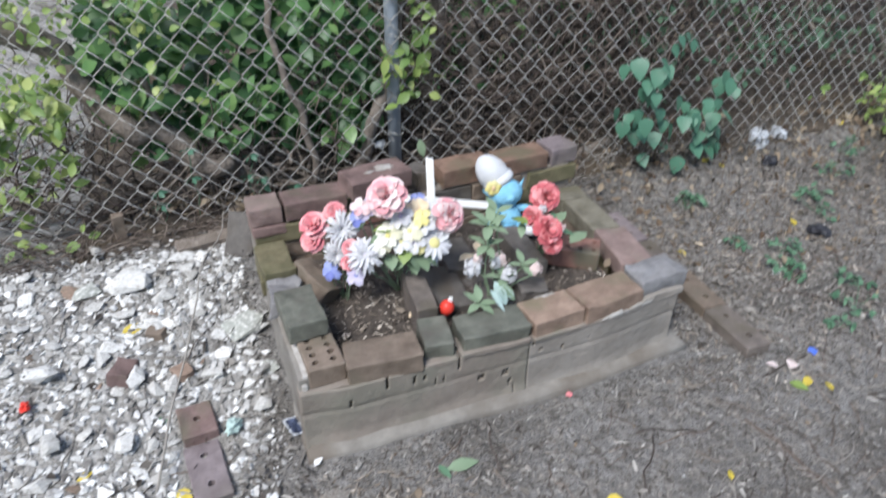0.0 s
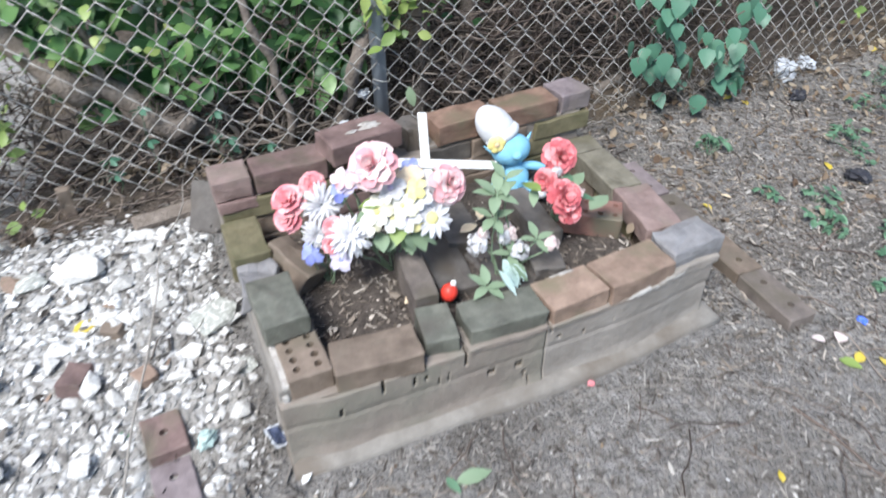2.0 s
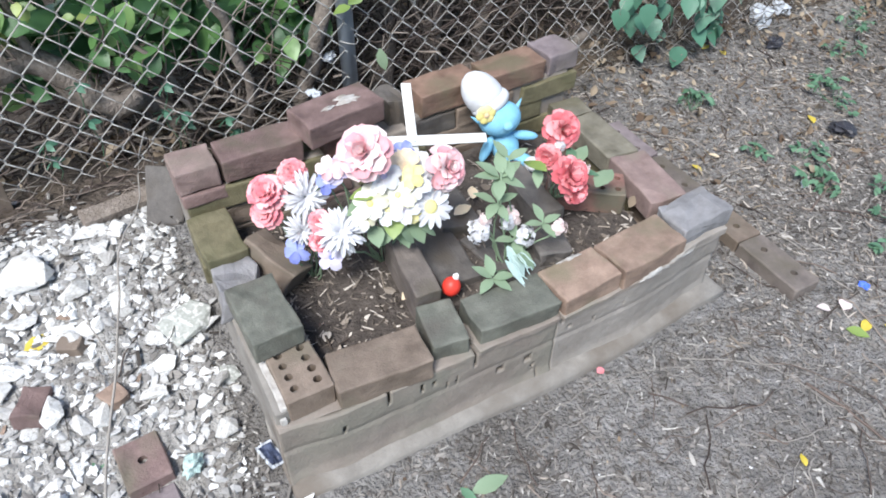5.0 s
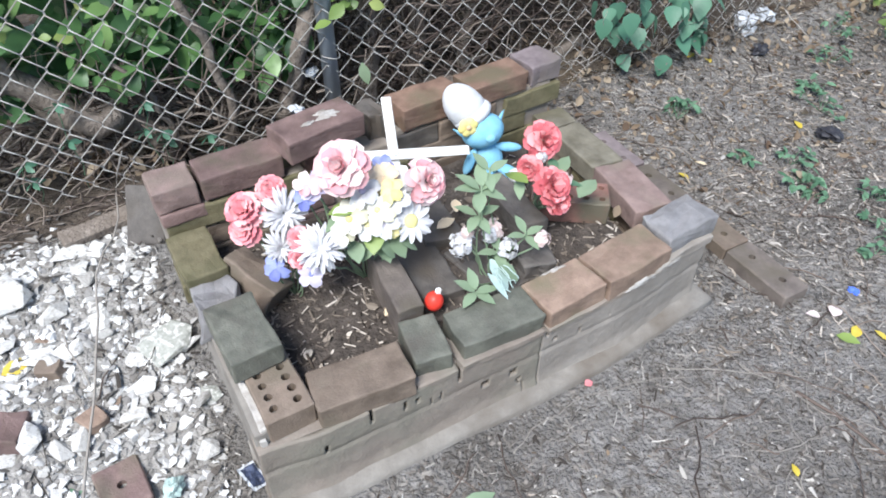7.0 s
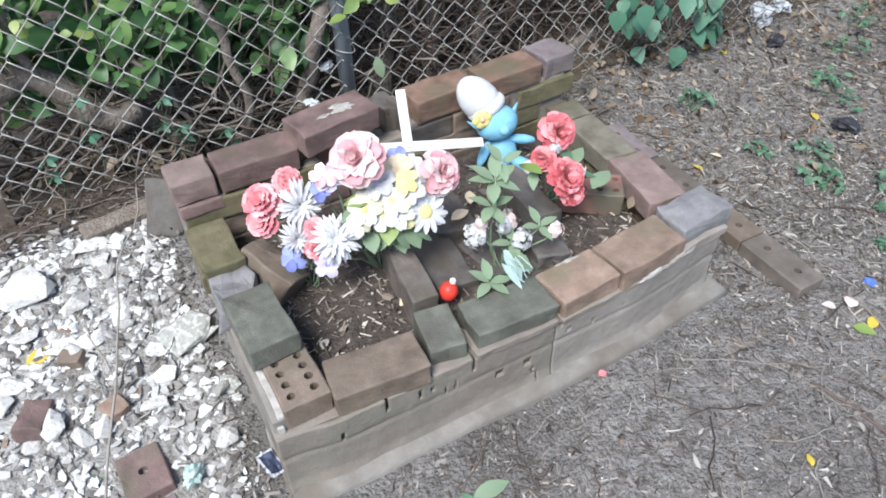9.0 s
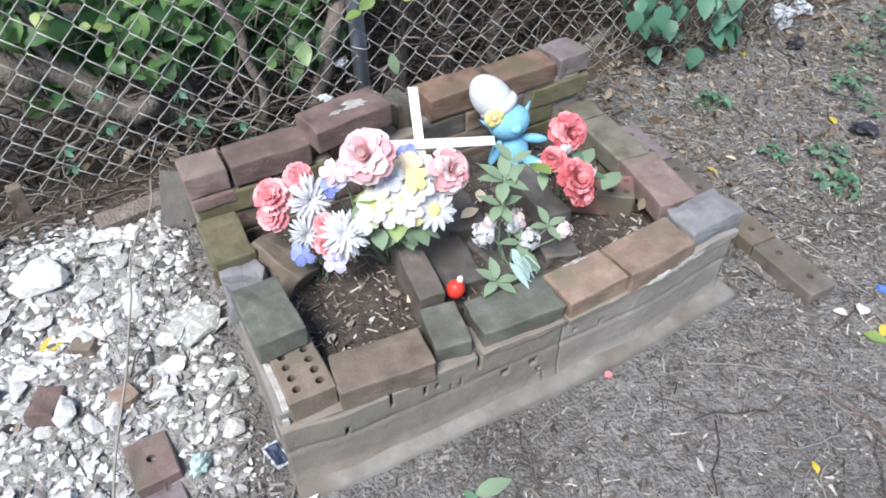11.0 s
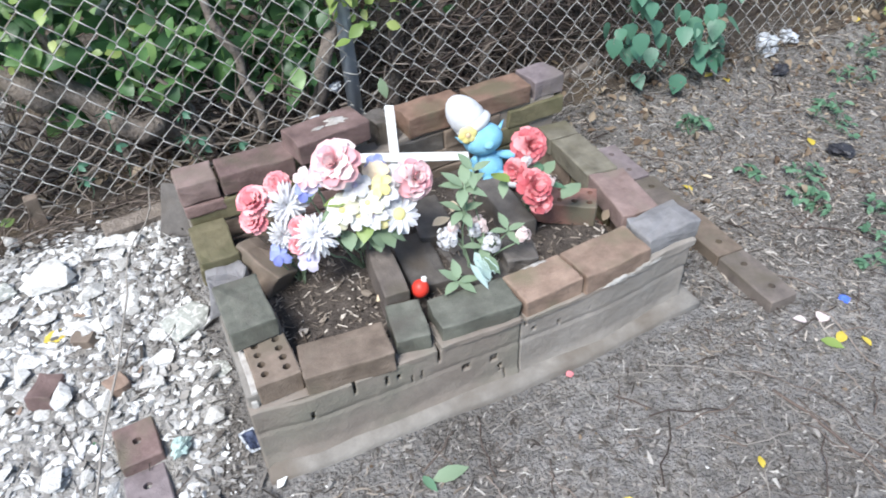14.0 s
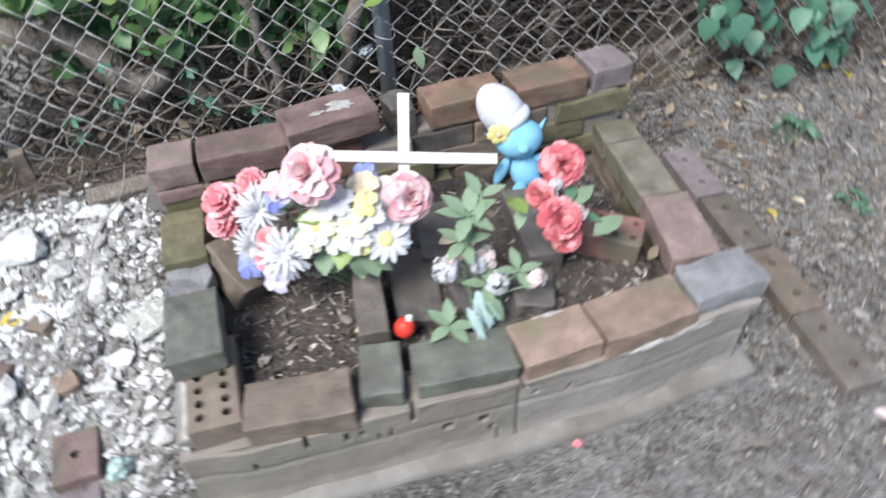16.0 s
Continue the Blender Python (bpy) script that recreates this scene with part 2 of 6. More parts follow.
M_YPETAL = surface("yellow_petal", [(0.1, (0.72, 0.62, 0.20)), (0.9, (0.82, 0.77, 0.42))], 20, 0.7, 0.1, 60, island=0.6, through_light=0.2)
M_BLUE = surface("blue_petal", [(0.1, (0.10, 0.12, 0.42)), (0.9, (0.36, 0.42, 0.72))], 20, 0.7, 0.1, 60, island=0.6, through_light=0.2)
M_LILAC = surface("lilac_petal", [(0.1, (0.45, 0.40, 0.58)), (0.9, (0.68, 0.64, 0.76))], 20, 0.7, 0.1, 60, island=0.6, through_light=0.2)
M_BLUSH = surface("blush_petal", [(0.1, (0.66, 0.50, 0.48)), (0.9, (0.82, 0.74, 0.72))], 20, 0.7, 0.1, 60, island=0.6, through_light=0.2)
M_PLUSH = surface("blue_plush", [(0.2, (0.16, 0.42, 0.60)), (0.8, (0.27, 0.55, 0.72))], 40, 1.0, 0.5, 500)
M_CAP = surface("white_plush", [(0.2, (0.50, 0.515, 0.54)), (0.8, (0.68, 0.69, 0.71))], 25, 1.0, 0.5, 500, (0.48, 0.47, 0.46), 14, 0.56, 0.75)
M_REDPLASTIC = surface("red_plastic", [(0.3, (0.55, 0.03, 0.02)), (0.7, (0.68, 0.06, 0.04))], 10, 0.4, 0.0)
M_FOIL = surface("crumpled_film", [(0.2, (0.30, 0.33, 0.37)), (0.8, (0.62, 0.65, 0.69))], 20, 0.25, 0.4, 60, island=0.5, spec=0.6)
M_TEAL = surface("pale_teal_plastic", [(0.2, (0.28, 0.40, 0.375)), (0.8, (0.50, 0.61, 0.58))], 20, 0.4, 0.3, 60)
M_BLACK = surface("black_plastic", [(0.2, (0.015, 0.015, 0.018)), (0.8, (0.05, 0.05, 0.06))], 20, 0.4, 0.2, 60)
M_NAVY = surface("navy_print", [(0.2, (0.02, 0.025, 0.05)), (0.8, (0.07, 0.09, 0.15))], 20, 0.35, 0.2, 60)
M_BLUEBIT = surface("blue_plastic", [(0.2, (0.05, 0.12, 0.55)), (0.8, (0.10, 0.20, 0.70))], 10, 0.4, 0.0)


# ---- shapes ----
def block(l, w, h, seed=0, bevel=0.0045, rough=0.0022, cuts=0, top_round=0.0):
    """A worn brick or slab: bevelled, with slightly uneven sides; centred."""
    bm = bmesh.new()
    bmesh.ops.create_cube(bm, size=1.0)
    bmesh.ops.scale(bm, vec=(l, w, h), verts=bm.verts)
    if cuts:
        bmesh.ops.subdivide_edges(bm, edges=bm.edges[:], cuts=cuts, use_grid_fill=True)
    sharp = [e for e in bm.edges if len(e.link_faces) == 2 and e.calc_face_angle(0) > 1.0]
    bmesh.ops.bevel(bm, geom=sharp, offset=bevel, segments=2, profile=0.6, affect="EDGES")
    for v in bm.verts:
        q = v.co * 23 + Vector((seed * 3.7, seed * 1.3, seed * 7.1))
        v.co += Vector((noise.noise(q), noise.noise(q + Vector((9, 0, 0))), noise.noise(q + Vector((0, 9, 0))))) * rough * 1.6
    return bm


def cored(l, w, h, nx, ny, r, seed=0, depth=0.035, margin=0.0):
    """A brick with rows of round core holes through its top face; long side along x."""
    bm = bmesh.new()
    full, l = l, l - 2 * margin
    cx, cy = l / nx, w / ny
    vert = {}

    def v(x, y, z):
        k = (round(x, 5), round(y, 5), round(z, 5))
        if k not in vert:
            vert[k] = bm.verts.new((x, y, z))
        return vert[k]
    t = h / 2
    for i in range(nx):
        for j in range(ny):
            x0, y0 = -l / 2 + i * cx, -w / 2 + j * cy
            mx, my = x0 + cx / 2, y0 + cy / 2
            rim = [(x0, y0), (mx, y0), (x0 + cx, y0), (x0 + cx, my), (x0 + cx, y0 + cy), (mx, y0 + cy), (x0, y0 + cy), (x0, my)]
            circ = [(mx + r * math.cos(a), my + r * math.sin(a)) for a in [radians(225 + 45 * k) for k in range(8)]]
            for k in range(8):
                n = (k + 1) % 8
                bm.faces.new((v(*rim[k], t), v(*rim[n], t), v(*circ[n], t), v(*circ[k], t)))
                bm.faces.new((v(*circ[k], t), v(*circ[n], t), v(*circ[n], t - depth), v(*circ[k], t - depth)))
            bm.faces.new([v(*c, t - depth) for c in circ])
    nxs = [-l / 2 + l * k / (2 * nx) for k in range(2 * nx + 1)]
    nys = [-w / 2 + w * k / (2 * ny) for k in range(2 * ny + 1)]
    ring = [(x, -w / 2) for x in nxs] + [(l / 2, y) for y in nys[1:]] + [(x, w / 2) for x in nxs[::-1][1:]] + [(-l / 2, y) for y in nys[::-1][1:-1]]
    for a, b in zip(ring, ring[1:] + ring[:1]):
        bm.faces.new((v(*b, t), v(*a, t), v(*a, -t), v(*b, -t)))
    bm.faces.new([v(*c, -t) for c in ring[::-1]])
    bm.normal_update()
    rimedges = [e for e in bm.edges if len(e.link_faces) == 2 and e.calc_face_angle(0) > 1.0
                and (abs(abs(e.verts[0].co.x) - l / 2) < 1e-5 or abs(abs(e.verts[0].co.y) - w / 2) < 1e-5)
                and (abs(abs(e.verts[1].co.x) - l / 2) < 1e-5 or abs(abs(e.verts[1].co.y) - w / 2) < 1e-5)]
    bmesh.ops.bevel(bm, geom=rimedges, offset=0.003, segments=1, affect="EDGES")
    for q in bm.verts:
        if abs(q.co.x) > l / 2 - 0.0045:
            q.co.x += math.copysign((full - l) / 2, q.co.x)
        p = q.co * 21 + Vector((seed * 5.1, seed, 0))
        q.co += Vector((noise.noise(p), noise.noise(p + Vector((7, 0, 0))), noise.noise(p + Vector((0, 7, 0))))) * 0.002
    return bm


def tube_into(verts, faces, pts, radii, sides=6):
    """Adds a tube along pts to lists of verts and faces."""
    start = len(verts)
    n = len(pts)
    pts = [Vector(p) for p in pts]
    up = Vector((0.31, 0.52, 0.79))
    for i, p in enumerate(pts):
        d = (pts[min(i + 1, n - 1)] - pts[max(i - 1, 0)]).normalized()
        a = d.cross(up)
        if a.length < 0.05:
            a = d.cross(Vector((1, 0, 0)))
        a.normalize()
        b = d.cross(a)
        r = radii if isinstance(radii, float) else radii[i]
        for k in range(sides):
            t = 2 * math.pi * k / sides
            verts.append(tuple(p + a * (r * math.cos(t)) + b * (r * math.sin(t))))
    for i in range(n - 1):
        for k in range(sides):
            k2 = (k + 1) % sides
            faces.append((start + i * sides + k, start + i * sides + k2, start + (i + 1) * sides + k2, start + (i + 1) * sides + k))
    faces.append(tuple(start + k for k in range(sides))[::-1])
    faces.append(tuple(start + (n - 1) * sides + k for k in range(sides)))


def wander(a, b, steps, sway, r):
    """A crooked line from a to b."""
    a, b = Vector(a), Vector(b)
    pts = []
    o = Vector((r.uniform(-50, 50), r.uniform(-50, 50), r.uniform(-50, 50)))
    for i in range(steps + 1):
        t = i / steps
        s = math.sin(math.pi * t) ** 0.5 if 0 < t < 1 else 0
        q = o + Vector((t * 2.6, 0, 0))
        pts.append(a.lerp(b, t) + Vector((noise.noise(q), noise.noise(q + Vector((0, 11, 0))), noise.noise(q + Vector((0, 0, 11))))) * sway * s)
    return pts


LEAF_OUT = [(0.0, 0.06), (0.25, 0.42), (0.5, 0.5), (0.75, 0.33), (1.0, 0.0)]


def leaf_into(verts, faces, m, length, width, fold=0.25, droop=0.25, outline=LEAF_OUT):
    """A leaf folded along its rib, from its stalk along +x of m, face up +z."""
    s = len(verts)
    for t, w in outline:
        z = -droop * length * t * t
        for side in (-1, 0, 1):
            verts.append(tuple(m @ Vector((t * length, side * w * width, z + abs(side) * w * width * fold))))
    for i in range(len(outline) - 1):
        for k in (0, 1):
            faces.append((s + i * 3 + k, s + (i + 1) * 3 + k, s + (i + 1) * 3 + k + 1, s + i * 3 + k + 1))


PETAL_OUT = [(0.0, 0.12), (0.3, 0.36), (0.6, 0.5), (0.85, 0.46), (1.0, 0.26)]
STRAP_OUT = [(0.0, 0.3), (0.3, 0.42), (0.6, 0.5), (0.85, 0.4), (1.0, 0.12)]


def petal_into(verts, faces, m, length, width, cup=0.3, lift=0.0, curl=0.0, ruffle=0.0, outline=PETAL_OUT, r=rng):
    s = len(verts)
    for t, w in outline:
        z = lift * length * t - curl * length * t ** 3
        for k in (-1, -0.5, 0, 0.5, 1):
            zz = z + cup * width * (k * w) ** 2 * 2 + ruffle * length * t * r.uniform(-1, 1)
            verts.append(tuple(m @ Vector((t * length, k * w * width, zz))))
    for i in range(len(outline) - 1):
        for k in range(4):
            faces.append((s + i * 5 + k, s + (i + 1) * 5 + k, s + (i + 1) * 5 + k + 1, s + i * 5 + k + 1))


def face_to(p, n, spin=0.0):
    """A pose at p whose z axis is n."""
    return Matrix.Translation(p) @ Vector(n).to_track_quat("Z", "Y").to_matrix().to_4x4() @ pose(0, 0, 0, 0, 0, spin)


# ---- ground ----
def ground():
    def line(lo, hi, step, far):
        core = list(np.arange(lo, hi + 1e-6, step))
        out, d, p = [], step, hi
        while p < far:
            d *= 1.35
            p += d
            out.append(p)
        low, d, p = [], step, lo
        while p > -far:
            d *= 1.35
            p -= d
            low.append(p)
        return low[::-1] + core + out
    xs, ys = line(-1.6, 3.2, 0.025, 300), line(-1.2, 2.2, 0.025, 300)
    verts = [(x, y, gz(x, y)) for y in ys for x in xs]
    w = len(xs)
    faces = [(j * w + i, j * w + i + 1, (j + 1) * w + i + 1, (j + 1) * w + i) for j in range(len(ys) - 1) for i in range(w - 1)]
    ob = new("ground", from_arrays("ground", verts, faces, M_DIRT))
    tagged(ob, "bare packed grey-brown dirt with litter", "ground", kind="structure")


ground()


# ---- the planter ----
planter = empty("brick_planter", pose(0, 0, 0), "low rectangular planter of old mismatched bricks on a concrete base", "planter")


def face_y(x):
    """Front face of the front wall: it turns back at both ends."""
    return -0.012 + 0.016 * sstep(0.12, 0.0, x) + 0.036 * sstep(0.8, 1.15, x)


def base_slab():
    """A cement foot that slopes from the walls down to the ground."""
    bm = bmesh.new()
    r = random.Random(4)
    outer = [(x, face_y(x) - 0.036 - 0.006 * r.random() - 0.010 * sstep(0.9, 1.17, x)) for x in [-0.015 + 0.0984 * k for k in range(13)]]
    outer += [(1.172, 0.15), (1.165, 0.36), (1.16, 0.58), (1.15, 0.745), (0.86, 0.745), (0.56, 0.72), (0.26, 0.70), (-0.04, 0.69), (-0.032, 0.5), (-0.026, 0.32), (-0.016, 0.14)]
    mid = Vector((0.56, 0.34, 0))
    rows = []
    for inset, z in ((0.0, -0.04), (0.0, 0.004), (0.006, 0.013), (0.026, 0.020), (0.06, 0.028)):
        row = []
        for x, y in outer:
            p = Vector((x, y, 0))
            cx, cy = min(max(p.x, 0.06), 1.08), min(max(p.y, 0.08), 0.64)
            d = Vector((cx - p.x, cy - p.y, 0))
            d = d.normalized() * min(inset, d.length * 0.9)
            w = 0.005 * noise.noise(Vector((x * 14, y * 14, z * 40)))
            row.append(bm.verts.new((p.x + d.x, p.y + d.y, z + (w if z > 0 else 0))))
        rows.append(row)
    n = len(outer)
    for lo, hi in zip(rows, rows[1:]):
        for i in range(n):
            k = (i + 1) % n
            bm.faces.new((lo[i], lo[k], hi[k], hi[i]))
    bm.faces.new(rows[-1])
    part("concrete_base", bm, M_CEMENT, planter, "rough grey concrete base sloping to the ground")


base_slab()


def lay(mat_, l, w, h, x, y, z, rz=0.0, rx=0.0, ry=0.0, seed=None, holes=None, rough=0.0022, margin=0.0, bevel=0.0045):
    """One brick of the planter with its centre at x, y, z."""
    s = rng.randint(0, 99) if seed is None else seed
    bm = cored(l, w, h, *holes, s, margin=margin) if holes else block(l, w, h, s, bevel, rough * 1.3, cuts=3)
    ob = part("brick", bm, mat_, planter, "", smooth=False)
    ob.matrix_world = pose(x, y, z, rx, ry, rz)
    return ob


def top_brick(mat_, l, w, top, x, y, rz, h=0.058, **kw):
    """A brick of a top course, placed by the height of its upper face."""
    return lay(mat_, l, w, h, x, y, top - h / 2, rz, **kw)


def core(x0, x1, y0, y1, z0, z1, rz=0.0, seed=1, name="mortar_bed", mat_=None):
    bm = block(x1 - x0, y1 - y0, z1 - z0, seed, bevel=0.006, rough=0.003, cuts=5)
    ob = part(name, bm, mat_ or M_MORTAR, planter, "", smooth=False)
    ob.matrix_world = pose((x0 + x1) / 2, (y0 + y1) / 2, (z0 + z1) / 2, 0, 0, rz)


# mortar bodies of the four walls
core(0.01, 0.82, 0.006, 0.075, 0.04, 0.196, 0.0, 1)
core(0.80, 1.10, 0.02, 0.085, 0.04, 0.205, 3.5, 2)
core(-0.010, 0.07, 0.02, 0.62, 0.01, 0.232, 0.0, 3, mat_=M_CEMENT)
core(1.06, 1.125, 0.09, 0.66, 0.04, 0.18, 0.0, 4)
core(-0.012, 0.56, 0.590, 0.655, 0.04, 0.33, 1.0, 5)
core(0.54, 1.11, 0.645, 0.705, 0.04, 0.33, 3.4, 6)


def run(n, x0, y0, dx, dy, z, mats, l=0.196, w=0.09, h=0.058, rz=0.0, jitter=0.003):
    for i in range(n):
        lay(mats[i % len(mats)], l, w, h, x0 + dx * i + rng.uniform(-1, 1) * jitter, y0 + dy * i + rng.uniform(-1, 1) * jitter, z, rz + rng.uniform(-1, 1))


# front wall, two courses smeared nearly flush with mortar but for a few open joints
def smeared_course(z0, z1, joints, filled):
    for x0, x1 in zip(joints, joints[1:]):
        g = 0.0024
        xm = (x0 + x1) / 2
        rz = math.degrees(math.atan2(face_y(x1) - face_y(x0), x1 - x0))
        lay(M_SMEAR if xm < 0.6 else M_RENDER, x1 - x0 - 2 * g, 0.075, z1 - z0, xm, face_y(xm) + 0.0485, (z0 + z1) / 2, rz + rng.uniform(-0.2, 0.2), rough=0.0016, bevel=0.0016)
    for x, f in zip(joints[1:-1], filled):
        h = (z1 - z0) * f
        lay(M_SMEAR if x < 0.62 else M_RENDER, 0.012, 0.05, h, x, face_y(x) + 0.0372, z0 + h / 2, seed=int(x * 90), rough=0.0004, bevel=0.001)


smeared_course(0.008, 0.1235, [-0.012, 0.108, 0.235, 0.345, 0.468, 0.538, 0.69, 0.83, 0.98, 1.118], [0.78, 1, 0.76, 0.8, 0.76, 1, 1, 1])
smeared_course(0.1225, 0.195, [-0.012, 0.206, 0.277, 0.307, 0.402, 0.612, 0.715, 0.93, 1.12], [0.5, 0.55, 0.7, 0.35, 0.5, 0.7, 1])


def mortar_skin(x0, x1, slits, mat_, seed):
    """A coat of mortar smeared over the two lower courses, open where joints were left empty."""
    bm = bmesh.new()
    nx, nz = int((x1 - x0) / 0.004), 46
    grid = []
    for j in range(nz + 1):
        z = 0.006 + 0.188 * j / nz
        row = []
        for i in range(nx + 1):
            x = x0 + (x1 - x0) * i / nx
            q = Vector((x * 16, z * 16, seed))
            sag = 0.0035 * math.exp(-((z - 0.124) / 0.007) ** 2) + 0.006 * sstep(0.05, 0.0, z)
            row.append(bm.verts.new((x, face_y(x) - 0.0015 + 0.0018 * noise.noise(q) + 0.0009 * noise.noise(q * 3.3) + sag * (0.6 + 0.6 * noise.noise(q * 0.7)) - 0.012 * sstep(0.05, 0.0, z), z)))
        grid.append(row)
    for j in range(nz):
        for i in range(nx):
            x, z = (grid[j][i].co.x + grid[j][i + 1].co.x) / 2, (grid[j][i].co.z + grid[j + 1][i].co.z) / 2
            if any(abs(x - a) < w / 2 + 0.0015 * noise.noise(Vector((z * 90, a * 50, 0))) and lo < z < hi for a, lo, hi, w in slits):
                continue
            bm.faces.new((grid[j][i], grid[j][i + 1], grid[j + 1][i + 1], grid[j + 1][i]))
    bmesh.ops.delete(bm, geom=[v for v in bm.verts if not v.link_faces], context="VERTS")
    ob = part("mortar_coat", bm, mat_, planter, "smeared grey-brown mortar coat with open joints")
    m = ob.modifiers.new("thickness", "SOLIDIFY")
    m.thickness, m.offset = 0.013, -1.0


mortar_skin(-0.012, 0.606, [(0.205, 0.158, 0.2, 0.007), (0.277, 0.148, 0.176, 0.006), (0.305, 0.152, 0.168, 0.006), (0.335, 0.126, 0.15, 0.006), (0.358, 0.124, 0.152, 0.006),
                            (0.108, 0.124, 0.154, 0.006), (0.468, 0.094, 0.116, 0.020), (0.540, 0.088, 0.112, 0.022), (0.402, 0.158, 0.2, 0.008), (0.556, 0.045, 0.075, 0.008), (0.568, 0.02, 0.05, 0.007)], M_SMEAR, 1.0)
mortar_skin(0.610, 1.122, [(0.622, 0.168, 0.2, 0.011), (0.644, 0.145, 0.158, 0.010), (0.715, 0.13, 0.15, 0.007), (0.80, 0.14, 0.15, 0.006)], M_RENDER, 2.0)
# mortar beds that stand proud under the top course
core(0.405, 0.61, -0.020, 0.06, 0.190, 0.205, -1.5, 21, mat_=M_SMEAR)
core(0.31, 0.40, -0.014, 0.06, 0.184, 0.199, -2, 22, mat_=M_SMEAR)
core(0.615, 0.86, -0.018, 0.06, 0.188, 0.200, 2, 23, mat_=M_SMEAR)
core(0.84, 0.99, -0.006, 0.09, 0.188, 0.202, 6, 24, mat_=M_RENDER)
core(0.975, 1.135, 0.012, 0.12, 0.188, 0.214, 5, 25, mat_=M_RENDER)
# front wall, top course
top_brick(M_BROWN, 0.195, 0.093, 0.252, 0.0615, 0.115, 91, holes=(6, 2, 0.0090), margin=0.012, seed=3)
top_brick(M_BROWN, 0.192, 0.100, 0.248, 0.2085, 0.039, -5.5)
top_brick(M_GREEN, 0.078, 0.112, 0.243, 0.362, 0.061, -9.0)
top_brick(M_GREEN, 0.192, 0.100, 0.246, 0.516, 0.043, -3.0)
top_brick(M_TAN, 0.157, 0.100, 0.250, 0.694, 0.038, 4.0)
top_brick(M_TAN, 0.200, 0.106, 0.253, 0.877, 0.048, 5.5)
top_brick(M_GREY, 0.165, 0.098, 0.262, 1.066, 0.076, 4.0, rough=0.005)
# left wall
top_brick(M_GREEN, 0.165, 0.100, 0.306, 0.045, 0.213, 92, h=0.054, ry=1.5)
top_brick(M_MOSSY, 0.155, 0.091, 0.291, 0.028, 0.480, 92)
lay(M_MOSSY, 0.15, 0.09, 0.05, 0.026, 0.52, 0.208, 88)
lay(M_GREY, 0.13, 0.085, 0.05, 0.028, 0.345, 0.246, 84, rx=4, rough=0.007)
# right wall
run(3, 1.088, 0.17, 0.004, 0.2, 0.088, [M_BROWN, M_RED, M_BROWN], h=0.06, rz=88)
run(3, 1.086, 0.15, 0.004, 0.2, 0.148, [M_BROWN, M_MOSSY, M_BROWN], h=0.058, rz=88)
top_brick(M_PINK, 0.20, 0.108, 0.235, 1.076, 0.248, 82)
top_brick(M_OLIVE, 0.205, 0.098, 0.235, 1.088, 0.456, 87)
top_brick(M_OLIVE, 0.085, 0.10, 0.234, 1.096, 0.606, 86)
# back wall
for k, z in enumerate((0.109, 0.172, 0.235)):
    run(3, 0.09 + 0.05 * (k % 2), 0.626, 0.208, 0.004, z, [M_BROWN, M_MAROON, M_MOSSY], h=0.058, rz=1.0)
    run(2, 0.715 + 0.05 * (k % 2), 0.676, 0.205, 0.013, z, [M_BROWN, M_MOSSY], h=0.058, rz=3.6)
run(2, 0.09, 0.622, 0.205, 0.004, 0.300, [M_MOSSY, M_MOSSY], rz=1.0)
lay(M_RED, 0.115, 0.092, 0.055, 0.390, 0.630, 0.300, 2)
run(2, 0.62, 0.668, 0.195, 0.012, 0.290, [M_DARK, M_BROWN], l=0.187, rz=3.6)
lay(M_MOSSY, 0.20, 0.098, 0.056, 1.035, 0.694, 0.289, 4)
lay(M_MAROON, 0.10, 0.092, 0.030, 0.036, 0.620, 0.318, 1)
top_brick(M_PINK, 0.096, 0.091, 0.395, 0.032, 0.625, 0.5)
top_brick(M_MAROON, 0.190, 0.094, 0.395, 0.183, 0.626, 1)
top_brick(M_RED, 0.115, 0.092, 0.386, 0.385, 0.632, 2)
top_brick(M_MAROON, 0.205, 0.106, 0.445, 0.378, 0.612, 10)
lay(M_DARK, 0.062, 0.09, 0.085, 0.548, 0.672, 0.352, 4, rough=0.006)
top_brick(M_RUST, 0.187, 0.094, 0.392, 0.700, 0.676, 5, h=0.064)
top_brick(M_RUST, 0.190, 0.098, 0.384, 0.920, 0.690, 5)
top_brick(M_MAUVE, 0.108, 0.104, 0.384, 1.084, 0.712, 6)


def soil_z(x, y):
    """Height of the soil inside the planter; it is banked up towards the far end."""
    return (0.188 + 0.012 * sstep(0.35, 0.6, x) + 0.004 * sstep(0.72, 0.84, x) * sstep(0.12, 0.2, y) - 0.09 * sstep(0.965, 1.0, x)
            + 0.016 * noise.noise(Vector((x * 8, y * 8, 5))) + 0.008 * noise.noise(Vector((x * 30, y * 30, 1))))


def planter_soil():
    xs, ys = np.linspace(0.06, 1.06, 51), np.linspace(0.04, 0.6, 29)
    verts = [(x, y, soil_z(x, y)) for y in ys for x in xs]
    faces = [(j * 51 + i, j * 51 + i + 1, (j + 1) * 51 + i + 1, (j + 1) * 51 + i) for j in range(28) for i in range(50)]
    ob = new("soil", from_arrays("soil", verts, faces, M_SOIL))
    ob.parent = planter
    tagged(ob, "dark crumbly soil with wood chips")


planter_soil()


def loose_brick(mat_, l, w, h, m, label, holes=None, seed=1, rough=0.003, group="loose bricks"):
    bm = cored(l, w, h, *holes, seed) if holes else block(l, w, h, seed, rough=rough, cuts=3)
    ob = new("loose_brick", mesh_of("loose_brick", bm, mat_, False))
    ob.matrix_world = m
    return tagged(ob, label, "brick", group)


